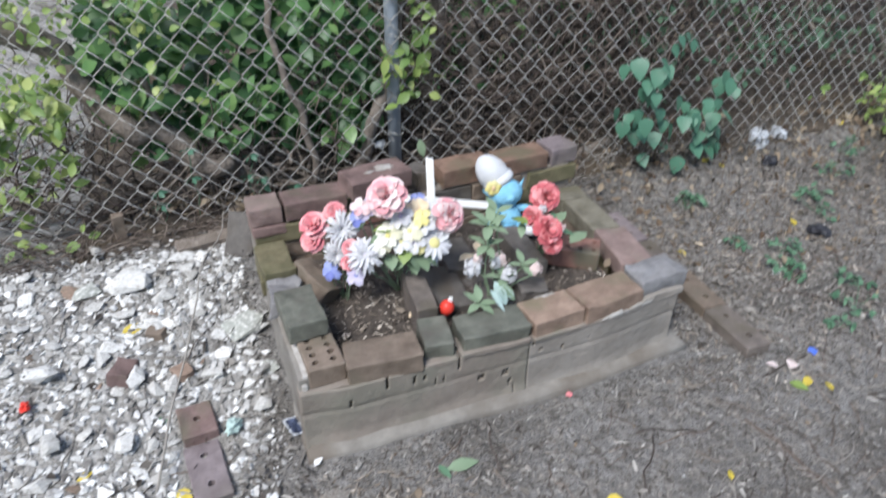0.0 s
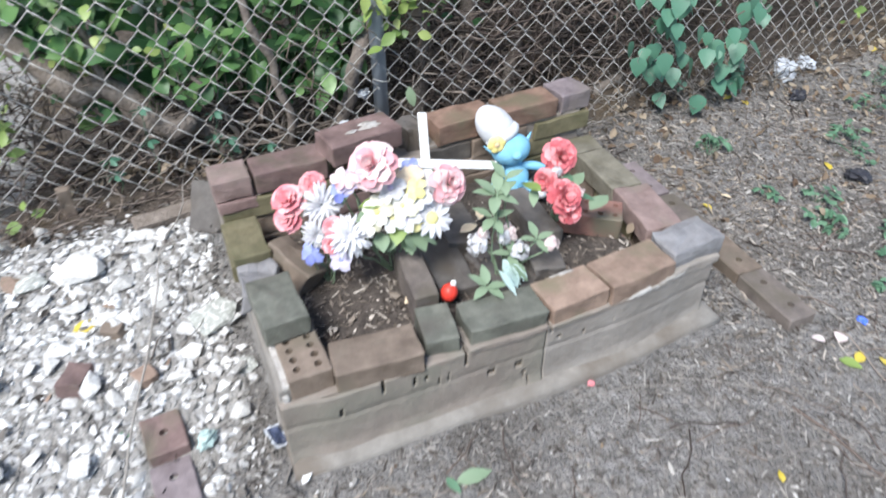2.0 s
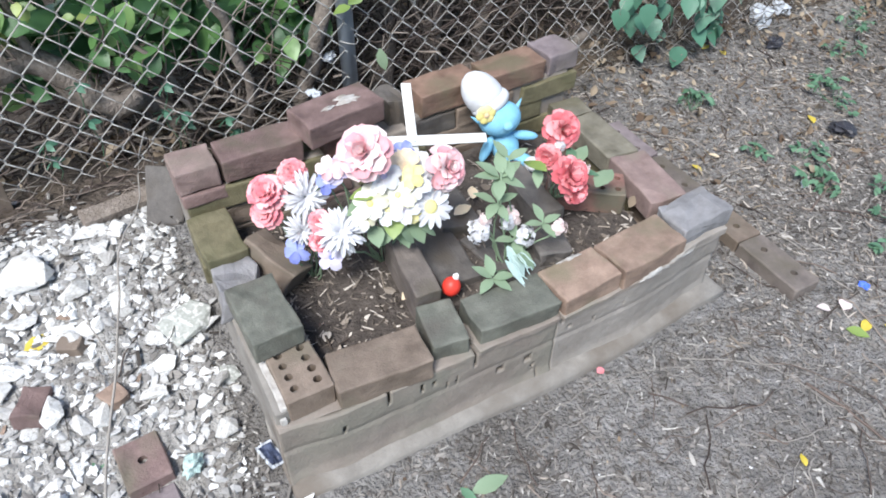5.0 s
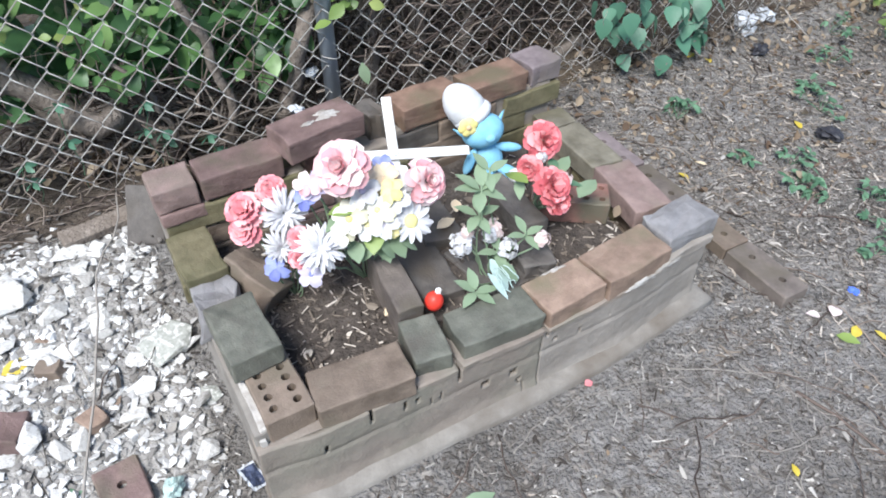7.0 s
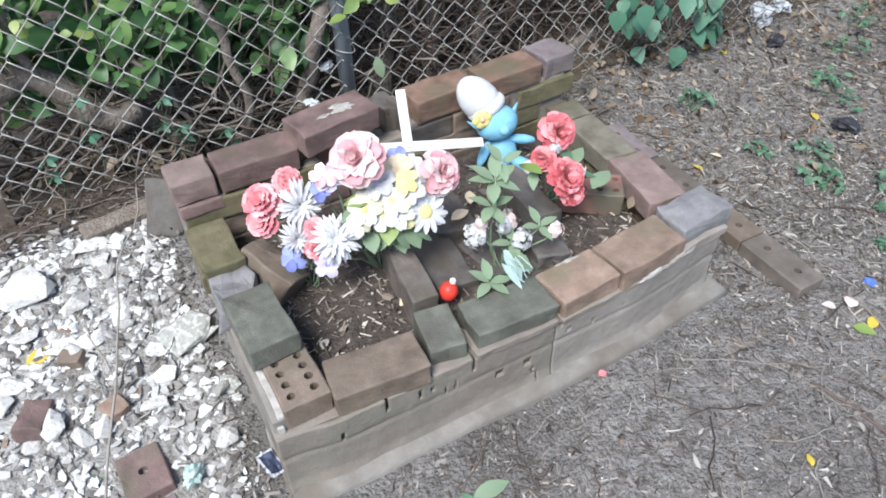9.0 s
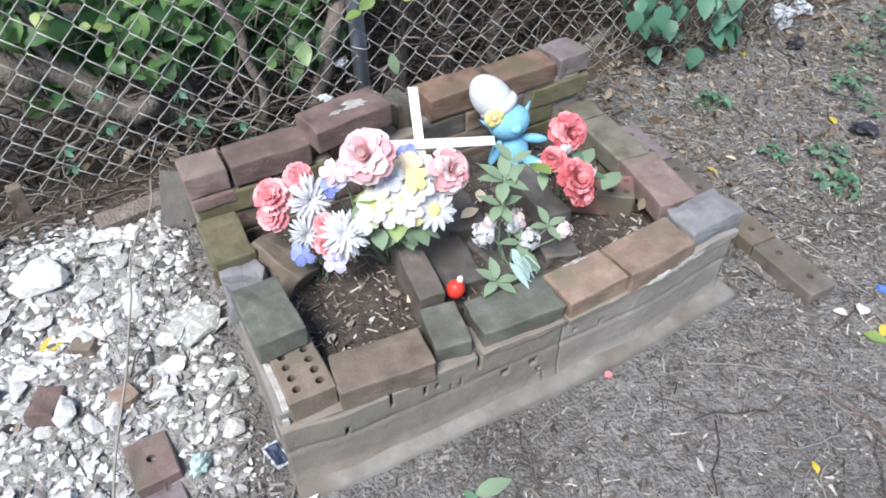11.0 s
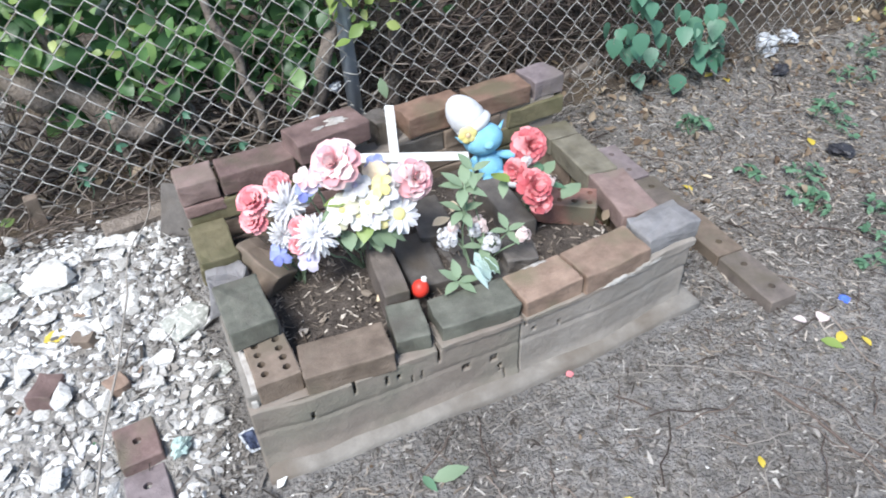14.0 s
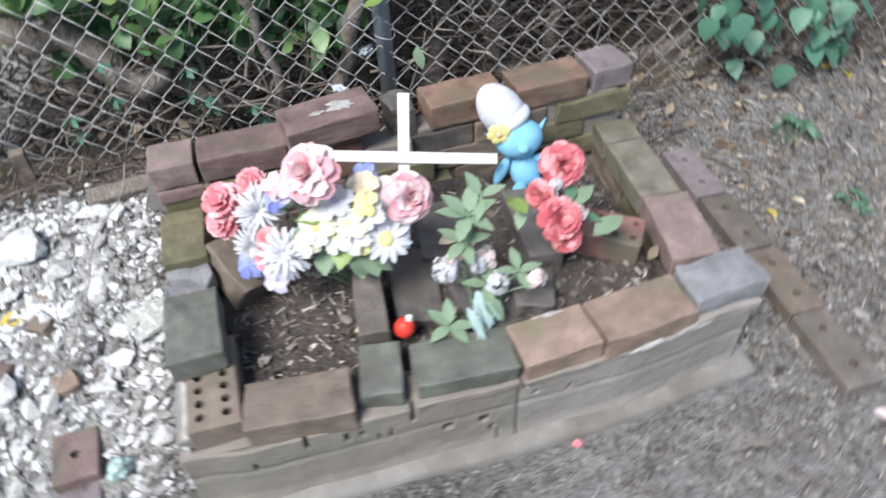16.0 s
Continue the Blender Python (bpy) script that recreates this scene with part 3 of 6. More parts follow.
loose_brick(M_UMBER, 0.190, 0.058, 0.095, pose(0.374, 0.222, 0.230, 0, -5, 85), "dark brown brick on edge half sunk in the soil", seed=3)
loose_brick(M_DARK, 0.20, 0.10, 0.06, pose(0.474, 0.262, 0.192, 3, 0, 86), "dark weathered brick lying flat in the soil", seed=4)
loose_brick(M_DARK, 0.19, 0.10, 0.06, pose(0.565, 0.40, 0.197, 0, 4, 84), "dark brown brick lying flat in the soil", seed=5)
loose_brick(M_DARK, 0.19, 0.10, 0.06, pose(0.60, 0.20, 0.182, 0, 0, 100), "dark brick under the white flowers", seed=6)
loose_brick(M_DARK, 0.215, 0.072, 0.09, pose(0.757, 0.335, 0.212, 0, 0, 88), "dark brown brick on edge beside the red roses", seed=7)
loose_brick(M_RED, 0.190, 0.088, 0.064, pose(0.888, 0.272, 0.238, 0, 0, -36), "red-brown cored brick lying in the planter", holes=(5, 2, 0.008), seed=8)
loose_brick(M_BROWN, 0.14, 0.075, 0.065, pose(0.122, 0.395, 0.236, 20, -20, 118), "broken brown brick leaning in the planter corner", seed=9, rough=0.004)
loose_brick(M_DARK, 0.12, 0.08, 0.09, pose(0.70, 0.165, 0.20, 0, 10, 70), "rounded dark brick end in the soil", seed=10, rough=0.01)

# bricks set in the ground beside the planter
for i, (y, m_, x) in enumerate(((0.605, M_MAUVE, 1.358), (0.392, M_UMBER, 1.360), (0.181, M_BROWN, 1.358), (-0.026, M_UMBER, 1.352))):
    loose_brick(m_, 0.203, 0.090, 0.06, pose(x, y, 0.006 + max(0.0, gz(x, y)), 0, 0, 90 + rng.uniform(-1.5, 1.5)), "worn edging brick with core holes set in the dirt", holes=(2, 1, 0.010), seed=20 + i, group="edging bricks")
for i, (x, y, m_) in enumerate(((-0.260, 0.178, M_MAROON), (-0.254, 0.026, M_MAUVE))):
    loose_brick(m_, 0.185 if i else 0.115, 0.09, 0.055, pose(x, y, gz(x, y) - 0.004, 0, 0, 95), "purple-brown cored brick lying in the rubble", holes=(2 if i else 1, 1, 0.010), seed=30 + i)
loose_brick(M_BROWN, 0.17, 0.09, 0.055, pose(0.745, -0.668, 0.008, 0, 0, 14), "brown cored brick half sunk in the dirt", holes=(4, 3, 0.009), seed=33)


loose_brick(M_MAROON, 0.085, 0.055, 0.045, pose(-0.425, 0.37, gz(-0.425, 0.37) + 0.014, 8, 6, 70), "broken maroon brick piece in the rubble", seed=41, rough=0.0045)
loose_brick(M_BROWN, 0.05, 0.04, 0.03, pose(-0.325, 0.475, gz(-0.325, 0.475) + 0.014, -6, 8, 150), "small brown brick fragment in the rubble", seed=42, rough=0.004)
loose_brick(M_TAN, 0.05, 0.045, 0.035, pose(-0.275, 0.33, gz(-0.275, 0.33) + 0.012, 4, -8, 20), "small tan brick fragment in the rubble", seed=43, rough=0.005)


# ---- fence ----
FENCE_Y, HALF_W, HALF_H = 1.02, 0.039, 0.0425
fence = empty("chain_link_fence", pose(0, FENCE_Y, 0), "weathered galvanised chain-link fence on a steel post", "fence")


def fence_wires():
    """Each wire is one upright zigzag; neighbours hook into each other at the corners."""
    n = 34
    for i in range(164):
        x = -2.0555 + i * HALF_W
        verts, faces, pts = [], [], []
        for k in range(n):
            side = (k + i) % 2
            z = k * HALF_H
            bow = 0.035 * noise.noise(Vector((x * 1.1, z * 1.4, 2))) + 0.01
            wob = 0.006 * noise.noise(Vector((x * 4, z * 5, 7)))
            y = 0.0028 if side else -0.0028
            px = x + (HALF_W / 2 + 0.0015 if side else -HALF_W / 2 - 0.0015) + wob
            pts.append((px, y + bow, z - 0.003))
            pts.append((px, -y + bow, z + 0.003))
        tube_into(verts, faces, pts, 0.0017, 5)
        ob = new("wire", from_arrays("wire", verts, faces, M_WIRE))
        ob.parent = fence
        ob.location = (0, 0, 0.0)


fence_wires()


def steel_post():
    bm = bmesh.new()
    bmesh.ops.create_cone(bm, cap_ends=True, segments=24, radius1=0.024, radius2=0.024, depth=1.75)
    bmesh.ops.translate(bm, vec=(0, 0, 0.825), verts=bm.verts)
    ob = part("post", bm, M_POST, fence, "blue-grey galvanised steel post")
    ob.location = (0.594, 0.032, 0)
    ob.rotation_euler = (0, radians(-0.6), 0)
    for z in (0.36, 0.72, 1.1):
        verts, faces = [], []
        tube_into(verts, faces, [(0.594 + 0.027 * math.cos(a), 0.032 + 0.034 * math.sin(a) - 0.004, z + 0.004 * math.sin(a * 2)) for a in [k * math.pi / 8 for k in range(17)]], 0.0016, 5)
        tie = new("wire_tie", from_arrays("wire_tie", verts, faces, M_WIRE))
        tie.parent = fence


steel_post()


# ---- rubble beside the planter ----
def rock_shape(seed, flat=0.6, n=11):
    """A broken stone: the hull of points on an uneven ball of unit width."""
    r = random.Random(seed)
    bm = bmesh.new()
    for _ in range(n):
        v = Vector((r.gauss(0, 1), r.gauss(0, 1), r.gauss(0, 1))).normalized() * r.uniform(0.40, 0.56)
        bm.verts.new((v.x, v.y * 0.8, v.z * flat))
    hull = bmesh.ops.convex_hull(bm, input=bm.verts)
    bmesh.ops.delete(bm, geom=list({g for g in hull["geom_interior"] + hull["geom_unused"] if isinstance(g, bmesh.types.BMVert)}), context="VERTS")
    bmesh.ops.bevel(bm, geom=bm.edges[:], offset=0.012, segments=1, affect="EDGES")
    return bm


def chip_protos(count, n=11):
    out = []
    for s in range(count):
        r = random.Random(s + 500)
        bm = bmesh.new()
        for _ in range(n):
            v = Vector((r.gauss(0, 1), r.gauss(0, 1), r.gauss(0, 1))).normalized() * 0.5
            bm.verts.new((v.x, v.y * 0.75, v.z * 0.5))
        hull = bmesh.ops.convex_hull(bm, input=bm.verts)
        bmesh.ops.delete(bm, geom=list({g for g in hull["geom_interior"] + hull["geom_unused"] if isinstance(g, bmesh.types.BMVert)}), context="VERTS")
        bm.verts.index_update()
        out.append(([v.co.copy() for v in bm.verts], [tuple(v.index for v in f.verts) for f in bm.faces]))
        bm.free()
    return out


def heap_density(x, y):
    """How much rubble lies at a place, 0 to 1."""
    d = sstep(-1.35, -0.85, x) * (1 - sstep(-0.09, -0.03, x)) * sstep(-0.22, 0.1, y) * (1 - sstep(0.80, 0.94, y))
    near = 1 - sstep(-0.3, -0.06, x) * (1 - sstep(0.0, 0.32, y)) * 0.75
    return d * near


def rubble():
    r = random.Random(11)
    protos = chip_protos(14)
    verts, faces = [], []
    placed = 0
    while placed < 15000:
        x, y = r.uniform(-1.35, 0.1), r.uniform(-0.35, 1.05)
        if r.random() > heap_density(x, y) + 0.012 or (-0.315 < x < -0.20 and -0.08 < y < 0.24):
            continue
        size = 0.006 + 0.030 * r.random() ** 2.5
        pv, pf = protos[r.randrange(14)]
        m = Matrix.LocRotScale((x, y, gz(x, y) + size * 0.22), Euler((r.gauss(0, 0.35), r.gauss(0, 0.35), r.uniform(0, 6.28))), (size * r.uniform(0.8, 1.15), size, size * r.uniform(0.7, 1.1)))
        s = len(verts)
        verts += [tuple(m @ v) for v in pv]
        faces += [tuple(s + i for i in f) for f in pf]
        placed += 1
    ob = new("rubble_chips", from_arrays("rubble_chips", verts, faces, M_CHIP, False))
    tagged(ob, "small pale broken stone and concrete chips in a heap", "gravel", kind="stuff")

    shapes = [mesh_of("stone", rock_shape(s, 0.45 + 0.25 * r.random()), M_ROCK, False) for s in range(14)]
    brown = [mesh_of("stone", rock_shape(s + 40, 0.5), M_TAN, False) for s in range(3)]
    spots = []
    tries = 0
    while len(spots) < 290 and tries < 15000:
        tries += 1
        x, y = r.uniform(-1.3, -0.03), r.uniform(-0.2, 1.0)
        size = 0.030 + 0.045 * r.random() ** 1.8
        if r.random() > heap_density(x, y) or any((x - a) ** 2 + (y - b) ** 2 < (0.30 * (size + c)) ** 2 for a, b, c in spots):
            continue
        if -0.32 < x < -0.19 and -0.1 < y < 0.24:
            continue
        spots.append((x, y, size))
        odd = r.random() < 0.07
        ob = new("stone", (brown if odd else shapes)[r.randrange(3 if odd else 14)])
        ob.matrix_world = Matrix.LocRotScale((x, y, gz(x, y) + size * 0.2), Euler((r.gauss(0, 0.3), r.gauss(0, 0.3), r.uniform(0, 6.28))), (size * r.uniform(0.9, 1.25), size, size * r.uniform(0.5, 0.85)))
        tagged(ob, "brown broken stone in the rubble heap" if odd else "pale broken stone in the rubble heap", "stone", "stones of the heap")
    for k, (x, y, z, sx, sy, sz, rz, lab) in enumerate((
            (-0.385, 0.690, 0.165, 0.150, 0.125, 0.09, 20, "large white broken stone on the heap"),
            (-0.228, 0.785, 0.155, 0.12, 0.08, 0.045, 5, "flat white stone chip on the heap"),
            (-0.092, 0.44, 0.06, 0.125, 0.13, 0.085, 30, "large pale grey stone beside the planter"),
            (-0.095, 0.175, 0.036, 0.06, 0.06, 0.06, 10, "white broken stone beside the planter"),
            (-0.40, 0.34, 0.09, 0.08, 0.07, 0.07, 70, "white broken stone in the rubble heap"),
            (-0.47, 0.44, 0.10, 0.10, 0.055, 0.05, 100, "long white stone in the rubble heap"),
            (-0.30, 0.30, 0.07, 0.07, 0.05, 0.05, 60, "white broken stone in the rubble heap"),
            (-0.34, 0.50, 0.125, 0.09, 0.045, 0.04, -25, "long white stone in the rubble heap"),
            (-0.50, 0.70, 0.15, 0.13, 0.07, 0.05, 15, "flat grey stone at the heap's edge"),
            (-0.62, 0.40, 0.11, 0.09, 0.08, 0.07, 15, "white broken stone in the rubble heap"),
            (-0.60, 0.20, 0.06, 0.08, 0.07, 0.07, 35, "white broken stone in the rubble heap"),
            (-0.43, 0.15, 0.045, 0.07, 0.06, 0.05, 35, "white broken stone in the rubble heap"),
            (-0.045, 0.29, 0.05, 0.06, 0.07, 0.05, 10, "grey flat stone against the planter wall"),
            (-0.285, 0.505, 0.11, 0.075, 0.055, 0.05, 10, "white broken stone in the rubble heap"),
            (-0.205, 0.545, 0.11, 0.085, 0.06, 0.05, 30, "white broken stone in the rubble heap"),
            (-0.165, 0.36, 0.08, 0.075, 0.055, 0.05, 60, "white broken stone in the rubble heap"),
            (-0.20, 0.30, 0.07, 0.07, 0.06, 0.045, 20, "white flat stone in the rubble heap"))):
        ob = new("large_stone", mesh_of("large_stone", rock_shape(70 + k, 0.55, 14), M_PALESTONE if k in (2, 8, 12) else M_ROCK, False))
        ob.matrix_world = Matrix.LocRotScale((x, y, max(z, gz(x, y) + sz * 0.18)), Euler((0.1, -0.12, radians(rz))), (sx, sy * 1.2, sz))
        tagged(ob, lab, "stone", "large stones")


rubble()


def rubble_bed():
    """The dust and crumbs that the rubble lies in."""
    xs, ys = np.arange(-1.45, 0.0, 0.02), np.arange(-0.3, 1.08, 0.02)
    w, h = len(xs), len(ys)
    verts = []
    for y in ys:
        for x in xs:
            d = heap_density(x, y) + 0.3 * noise.noise(Vector((x * 7, y * 7, 4)))
            verts.append((x, y, gz(x, y) - 0.012 + 0.018 * sstep(0.1, 0.5, d) + 0.005 * noise.noise(Vector((x * 30, y * 30, 0)))))
    faces = [(j * w + i, j * w + i + 1, (j + 1) * w + i + 1, (j + 1) * w + i) for j in range(h - 1) for i in range(w - 1)]
    tagged(new("rubble_bed", from_arrays("rubble_bed", verts, faces, M_DUST)), "pale dusty bed of crushed rubble", "rubble", kind="structure")


rubble_bed()


def heap_debris():
    """Bits of wood, bark and twig lying among the stones."""
    r = random.Random(31)
    verts, faces = [], []
    n = 0
    while n < 650:
        x, y = r.uniform(-1.3, -0.02), r.uniform(-0.3, 0.98)
        edge = sstep(-0.35, -0.05, x) * 0.8 + 0.25 + 0.6 * sstep(0.7, 0.9, y)
        if r.random() > edge:
            continue
        l, w = 0.006 + 0.04 * r.random() ** 1.8, 0.001 + 0.004 * r.random() ** 2
        m = Matrix.Translation((x, y, gz(x, y) + r.uniform(0.008, 0.018))) @ Euler((r.gauss(0, 0.5), r.gauss(0, 0.25), r.uniform(0, 6.28))).to_matrix().to_4x4()
        s = len(verts)
        for t in (-0.5, 0.5):
            for a, b in ((-w, 0), (w, 0), (0, w * 0.7)):
                verts.append(tuple(m @ Vector((t * l, a, b))))
        for k in range(3):
            k2 = (k + 1) % 3
            faces.append((s + k, s + k2, s + 3 + k2, s + 3 + k))
        faces += [(s, s + 2, s + 1), (s + 3, s + 4, s + 5)]
        n += 1
    for _ in range(70):
        x, y = r.uniform(-1.0, -0.05), r.uniform(-0.2, 0.9)
        a, l = r.uniform(0, 6.28), r.uniform(0.05, 0.2)
        x2, y2 = min(x + l * math.cos(a), -0.04), y + l * math.sin(a)
        pts = wander((x, y, gz(x, y) + 0.018), (x2, y2, gz(x2, y2) + 0.02), 6, l * 0.2, r)
        tube_into(verts, faces, pts, r.uniform(0.0008, 0.002), 4)
    for _ in range(160):
        x, y = r.uniform(-1.1, -0.04), r.uniform(-0.25, 0.95)
        l = r.uniform(0.012, 0.035)
        m = Matrix.Translation((x, y, gz(x, y) + 0.016)) @ Euler((r.gauss(0, 0.5), r.gauss(0, 0.4), r.uniform(0, 6.28))).to_matrix().to_4x4()
        leaf_into(verts, faces, m, l, l * r.uniform(0.4, 0.8), r.uniform(-0.5, 0.8), r.uniform(-0.5, 0.5))
    tagged(new("heap_debris", from_arrays("heap_debris", verts, faces, M_STRAW, False)), "brown bark, twigs and leaf bits among the rubble", "litter", kind="stuff")


heap_debris()


# ---- litter on the ground ----
def over_planter(x, y):
    return -0.04 < x < 1.17 and -0.06 < y < 0.74


def litter():
    r = random.Random(23)
    verts, faces = [], []
    n = 0
    while n < 15000:
        q = r.random()
        if q < 0.5:
            x, y = r.uniform(-0.3, 2.0), r.uniform(-0.95, 0.35)
        elif q < 0.85:
            x, y = r.uniform(0.9, 2.9), r.uniform(-0.2, 1.25)
        else:
            x, y = r.uniform(-2.2, 3.8), r.uniform(0.9, 3.2)
        if over_planter(x, y) or (heap_density(x, y) > 0.35 and r.random() < 0.93):
            continue
        if y < 0.05 and x > 0.1 and noise.noise(Vector((x * 2.5, y * 2.5, 8))) < r.uniform(-0.9, 0.3):
            continue
        l, w = 0.005 + 0.034 * r.random() ** 2.2, 0.0007 + 0.0019 * r.random() ** 1.5
        m = Matrix.Translation((x, y, gz(x, y) + 0.003)) @ Euler((r.gauss(0, 0.5), r.gauss(0, 0.14), r.uniform(0, 6.28))).to_matrix().to_4x4()
        s = len(verts)
        bend = r.uniform(-0.07, 0.07) * l
        for t, k in ((-0.5, 0), (0, bend), (0.5, 0)):
            for a, b in ((-w, -w * 0.3), (w, -w * 0.3), (0, w * 0.7)):
                verts.append(tuple(m @ Vector((t * l, a + k, b))))
        for i in (0, 3):
            for k in range(3):
                k2 = (k + 1) % 3
                faces.append((s + i + k, s + i + k2, s + i + 3 + k2, s + i + 3 + k))
        faces += [(s, s + 2, s + 1), (s + 6, s + 7, s + 8)]
        n += 1
    tagged(new("wood_chips", from_arrays("wood_chips", verts, faces, M_STRAW, False)), "scattered tan wood chips and straw on the dirt", "litter", kind="stuff")

    verts, faces = [], []
    n = 0
    while n < 6500:
        if n < 5200:
            x, y = r.uniform(1.0, 3.2), r.uniform(-0.3, 1.3)
            if y < 0.25 and r.random() < 0.55:
                continue
        else:
            x, y = r.gauss(0.09, 0.11), r.gauss(-0.33, 0.09)
        if over_planter(x, y) or y > 1.3:
            continue
        l, w = 0.010 + 0.045 * r.random() ** 2.0, 0.0009 + 0.0028 * r.random() ** 1.6
        m = Matrix.Translation((x, y, gz(x, y) + 0.004)) @ Euler((r.gauss(0, 0.6), r.gauss(0, 0.16), r.uniform(0, 6.28))).to_matrix().to_4x4()
        s = len(verts)
        bend = r.uniform(-0.22, 0.22) * l
        for t, k, q in ((-0.5, 0, 0.6), (-0.15, bend * 0.9, 1.0), (0.2, bend, 0.9), (0.5, 0, 0.4)):
            for a, b in ((-w * q, 0), (w * q, 0), (0, w * 0.6)):
                verts.append(tuple(m @ Vector((t * l, a + k, b))))
        for i in (0, 3, 6):
            for k in range(3):
                k2 = (k + 1) % 3
                faces.append((s + i + k, s + i + k2, s + i + 3 + k2, s + i + 3 + k))
        faces += [(s, s + 2, s + 1), (s + 9, s + 10, s + 11)]
        n += 1
    tagged(new("dry_straw", from_arrays("dry_straw", verts, faces, M_HUSK, False)), "curled dry straw and husks strewn over the dirt", "litter", kind="stuff")

    bits = chip_protos(10, 8)
    verts, faces = [], []
    n = 0
    while n < 21000:
        if r.random() < 0.55:
            x, y = r.uniform(-0.3, 2.2), r.uniform(-0.9, 0.3)
        else:
            x, y = r.uniform(1.0, 3.1), r.uniform(-0.2, 1.3)
        if over_planter(x, y) or (heap_density(x, y) > 0.35 and r.random() < 0.9):
            continue
        if y < 0.1 and noise.noise(Vector((x * 2.1, y * 2.1, 8))) < r.uniform(-0.7, 0.45):
            continue
        l = 0.005 + (0.040 if n < 2200 else 0.024) * r.random() ** 2.2
        pv, pf = bits[r.randrange(10)]
        m = Matrix.LocRotScale((x, y, gz(x, y) + 0.002 + l * 0.05), Euler((r.gauss(0, 0.3), r.gauss(0, 0.22), r.uniform(0, 6.28))), (l, l * r.uniform(0.22, 0.6), l * 0.3))
        s = len(verts)
        verts += [tuple(m @ v) for v in pv]
        faces += [tuple(s + i for i in f) for f in pf]
        n += 1
    tagged(new("bark_chips", from_arrays("bark_chips", verts, faces, M_STRAW, False)), "broken grey and brown bark chips trodden into the dirt", "litter", kind="stuff")

    verts, faces = [], []
    n = 0
    while n < 3000:
        if r.random() < 0.55:
            x, y = r.uniform(1.15, 3.2), r.uniform(0.1, 1.4) ** 0.8
        elif r.random() < 0.7:
            x, y = r.uniform(-2.6, 3.8), r.uniform(1.0, 3.6)
        else:
            x, y = r.uniform(-1.2, 2.6), r.uniform(-0.9, 1.1)
        if over_planter(x, y) or (heap_density(x, y) > 0.3 and r.random() < 0.9):
            continue
        l = 0.008 + (0.032 if y > 0.15 else 0.010) * r.random() ** 1.8
        m = Matrix.Translation((x, y, gz(x, y) + 0.005)) @ Euler((r.gauss(0, 0.7), r.gauss(0, 0.5), r.uniform(0, 6.28))).to_matrix().to_4x4()
        leaf_into(verts, faces, m, l, l * r.uniform(0.25, 0.75), r.uniform(-0.8, 1.2), r.uniform(-0.8, 0.8))
        n += 1
    tagged(new("leaf_litter", from_arrays("leaf_litter", verts, faces, M_LITTER)), "dry curled brown leaves lying on the ground", "litter", kind="stuff")

    verts, faces = [], []
    for _ in range(520):
        x, y = r.uniform(-0.3, 3.0), r.uniform(-0.9, 1.5)
        a, l = r.uniform(0, 6.28), r.uniform(0.05, 0.22)
        x2, y2 = x + l * math.cos(a), y + l * math.sin(a)
        if over_planter(x, y) or over_planter(x2, y2) or over_planter((x + x2) / 2, (y + y2) / 2):
            continue
        pts = wander((x, y, gz(x, y) + 0.004), (x2, y2, gz(x2, y2) + 0.006), 6, l * 0.15, r)
        rad = r.uniform(0.0009, 0.0022)
        tube_into(verts, faces, [(p.x, p.y, max(p.z, gz(p.x, p.y) + 0.002)) for p in pts], rad, 4)
    tagged(new("ground_twigs", from_arrays("ground_twigs", verts, faces, M_TWIG)), "thin dry twigs scattered on the dirt", "twigs", kind="stuff")

    verts, faces = [], []
    for _ in range(110):
        x, y = r.uniform(0.0, 2.6), r.uniform(-0.9, 1.0)
        a, l = r.uniform(0, 6.28), r.uniform(0.08, 0.34)
        x2, y2 = x + l * math.cos(a), y + l * math.sin(a)
        if any(over_planter(x + (x2 - x) * t, y + (y2 - y) * t) for t in (0, 0.25, 0.5, 0.75, 1)):
            continue
        pts = wander((x, y, gz(x, y) + 0.005), (x2, y2, gz(x2, y2) + 0.007), 9, l * 0.3, r)
        tube_into(verts, faces, [(p.x, p.y, gz(p.x, p.y) + 0.005) for p in pts if not over_planter(p.x, p.y)] or pts[:2], r.uniform(0.0009, 0.002), 5)
    tagged(new("ground_twigs", from_arrays("ground_twigs", verts, faces, M_GREYSTEM)), "bleached thin roots and stems lying on the dirt", "twigs", kind="stuff")

    protos = chip_protos(8)
    for name, count, big, mat_, lab in (("dirt_crumbs", 15000, 0.016, M_CRUMB, "loose crumbs of dry grey-brown dirt"), ("pebbles", 1300, 0.008, M_CHIP, "small pale pebbles pressed into the dirt")):
        crumbs(r, protos, name, count, big, mat_, lab)
    mulch(r)


def crumbs(r, protos, name, count, big, mat_, lab):
    verts, faces = [], []
    n = 0
    while n < count:
        x, y = r.uniform(-0.35, 2.4), r.uniform(-1.0, 0.9)
        if over_planter(x, y):
            continue
        size = 0.002 + big * r.random() ** 3
        pv, pf = protos[r.randrange(8)]
        m = Matrix.LocRotScale((x, y, gz(x, y) + size * 0.2), Euler((0, 0, r.uniform(0, 6.28))), (size, size, size))
        s = len(verts)
        verts += [tuple(m @ v) for v in pv]
        faces += [tuple(s + i for i in f) for f in pf]
        n += 1
    tagged(new(name, from_arrays(name, verts, faces, mat_, False)), lab, "gravel", kind="stuff")


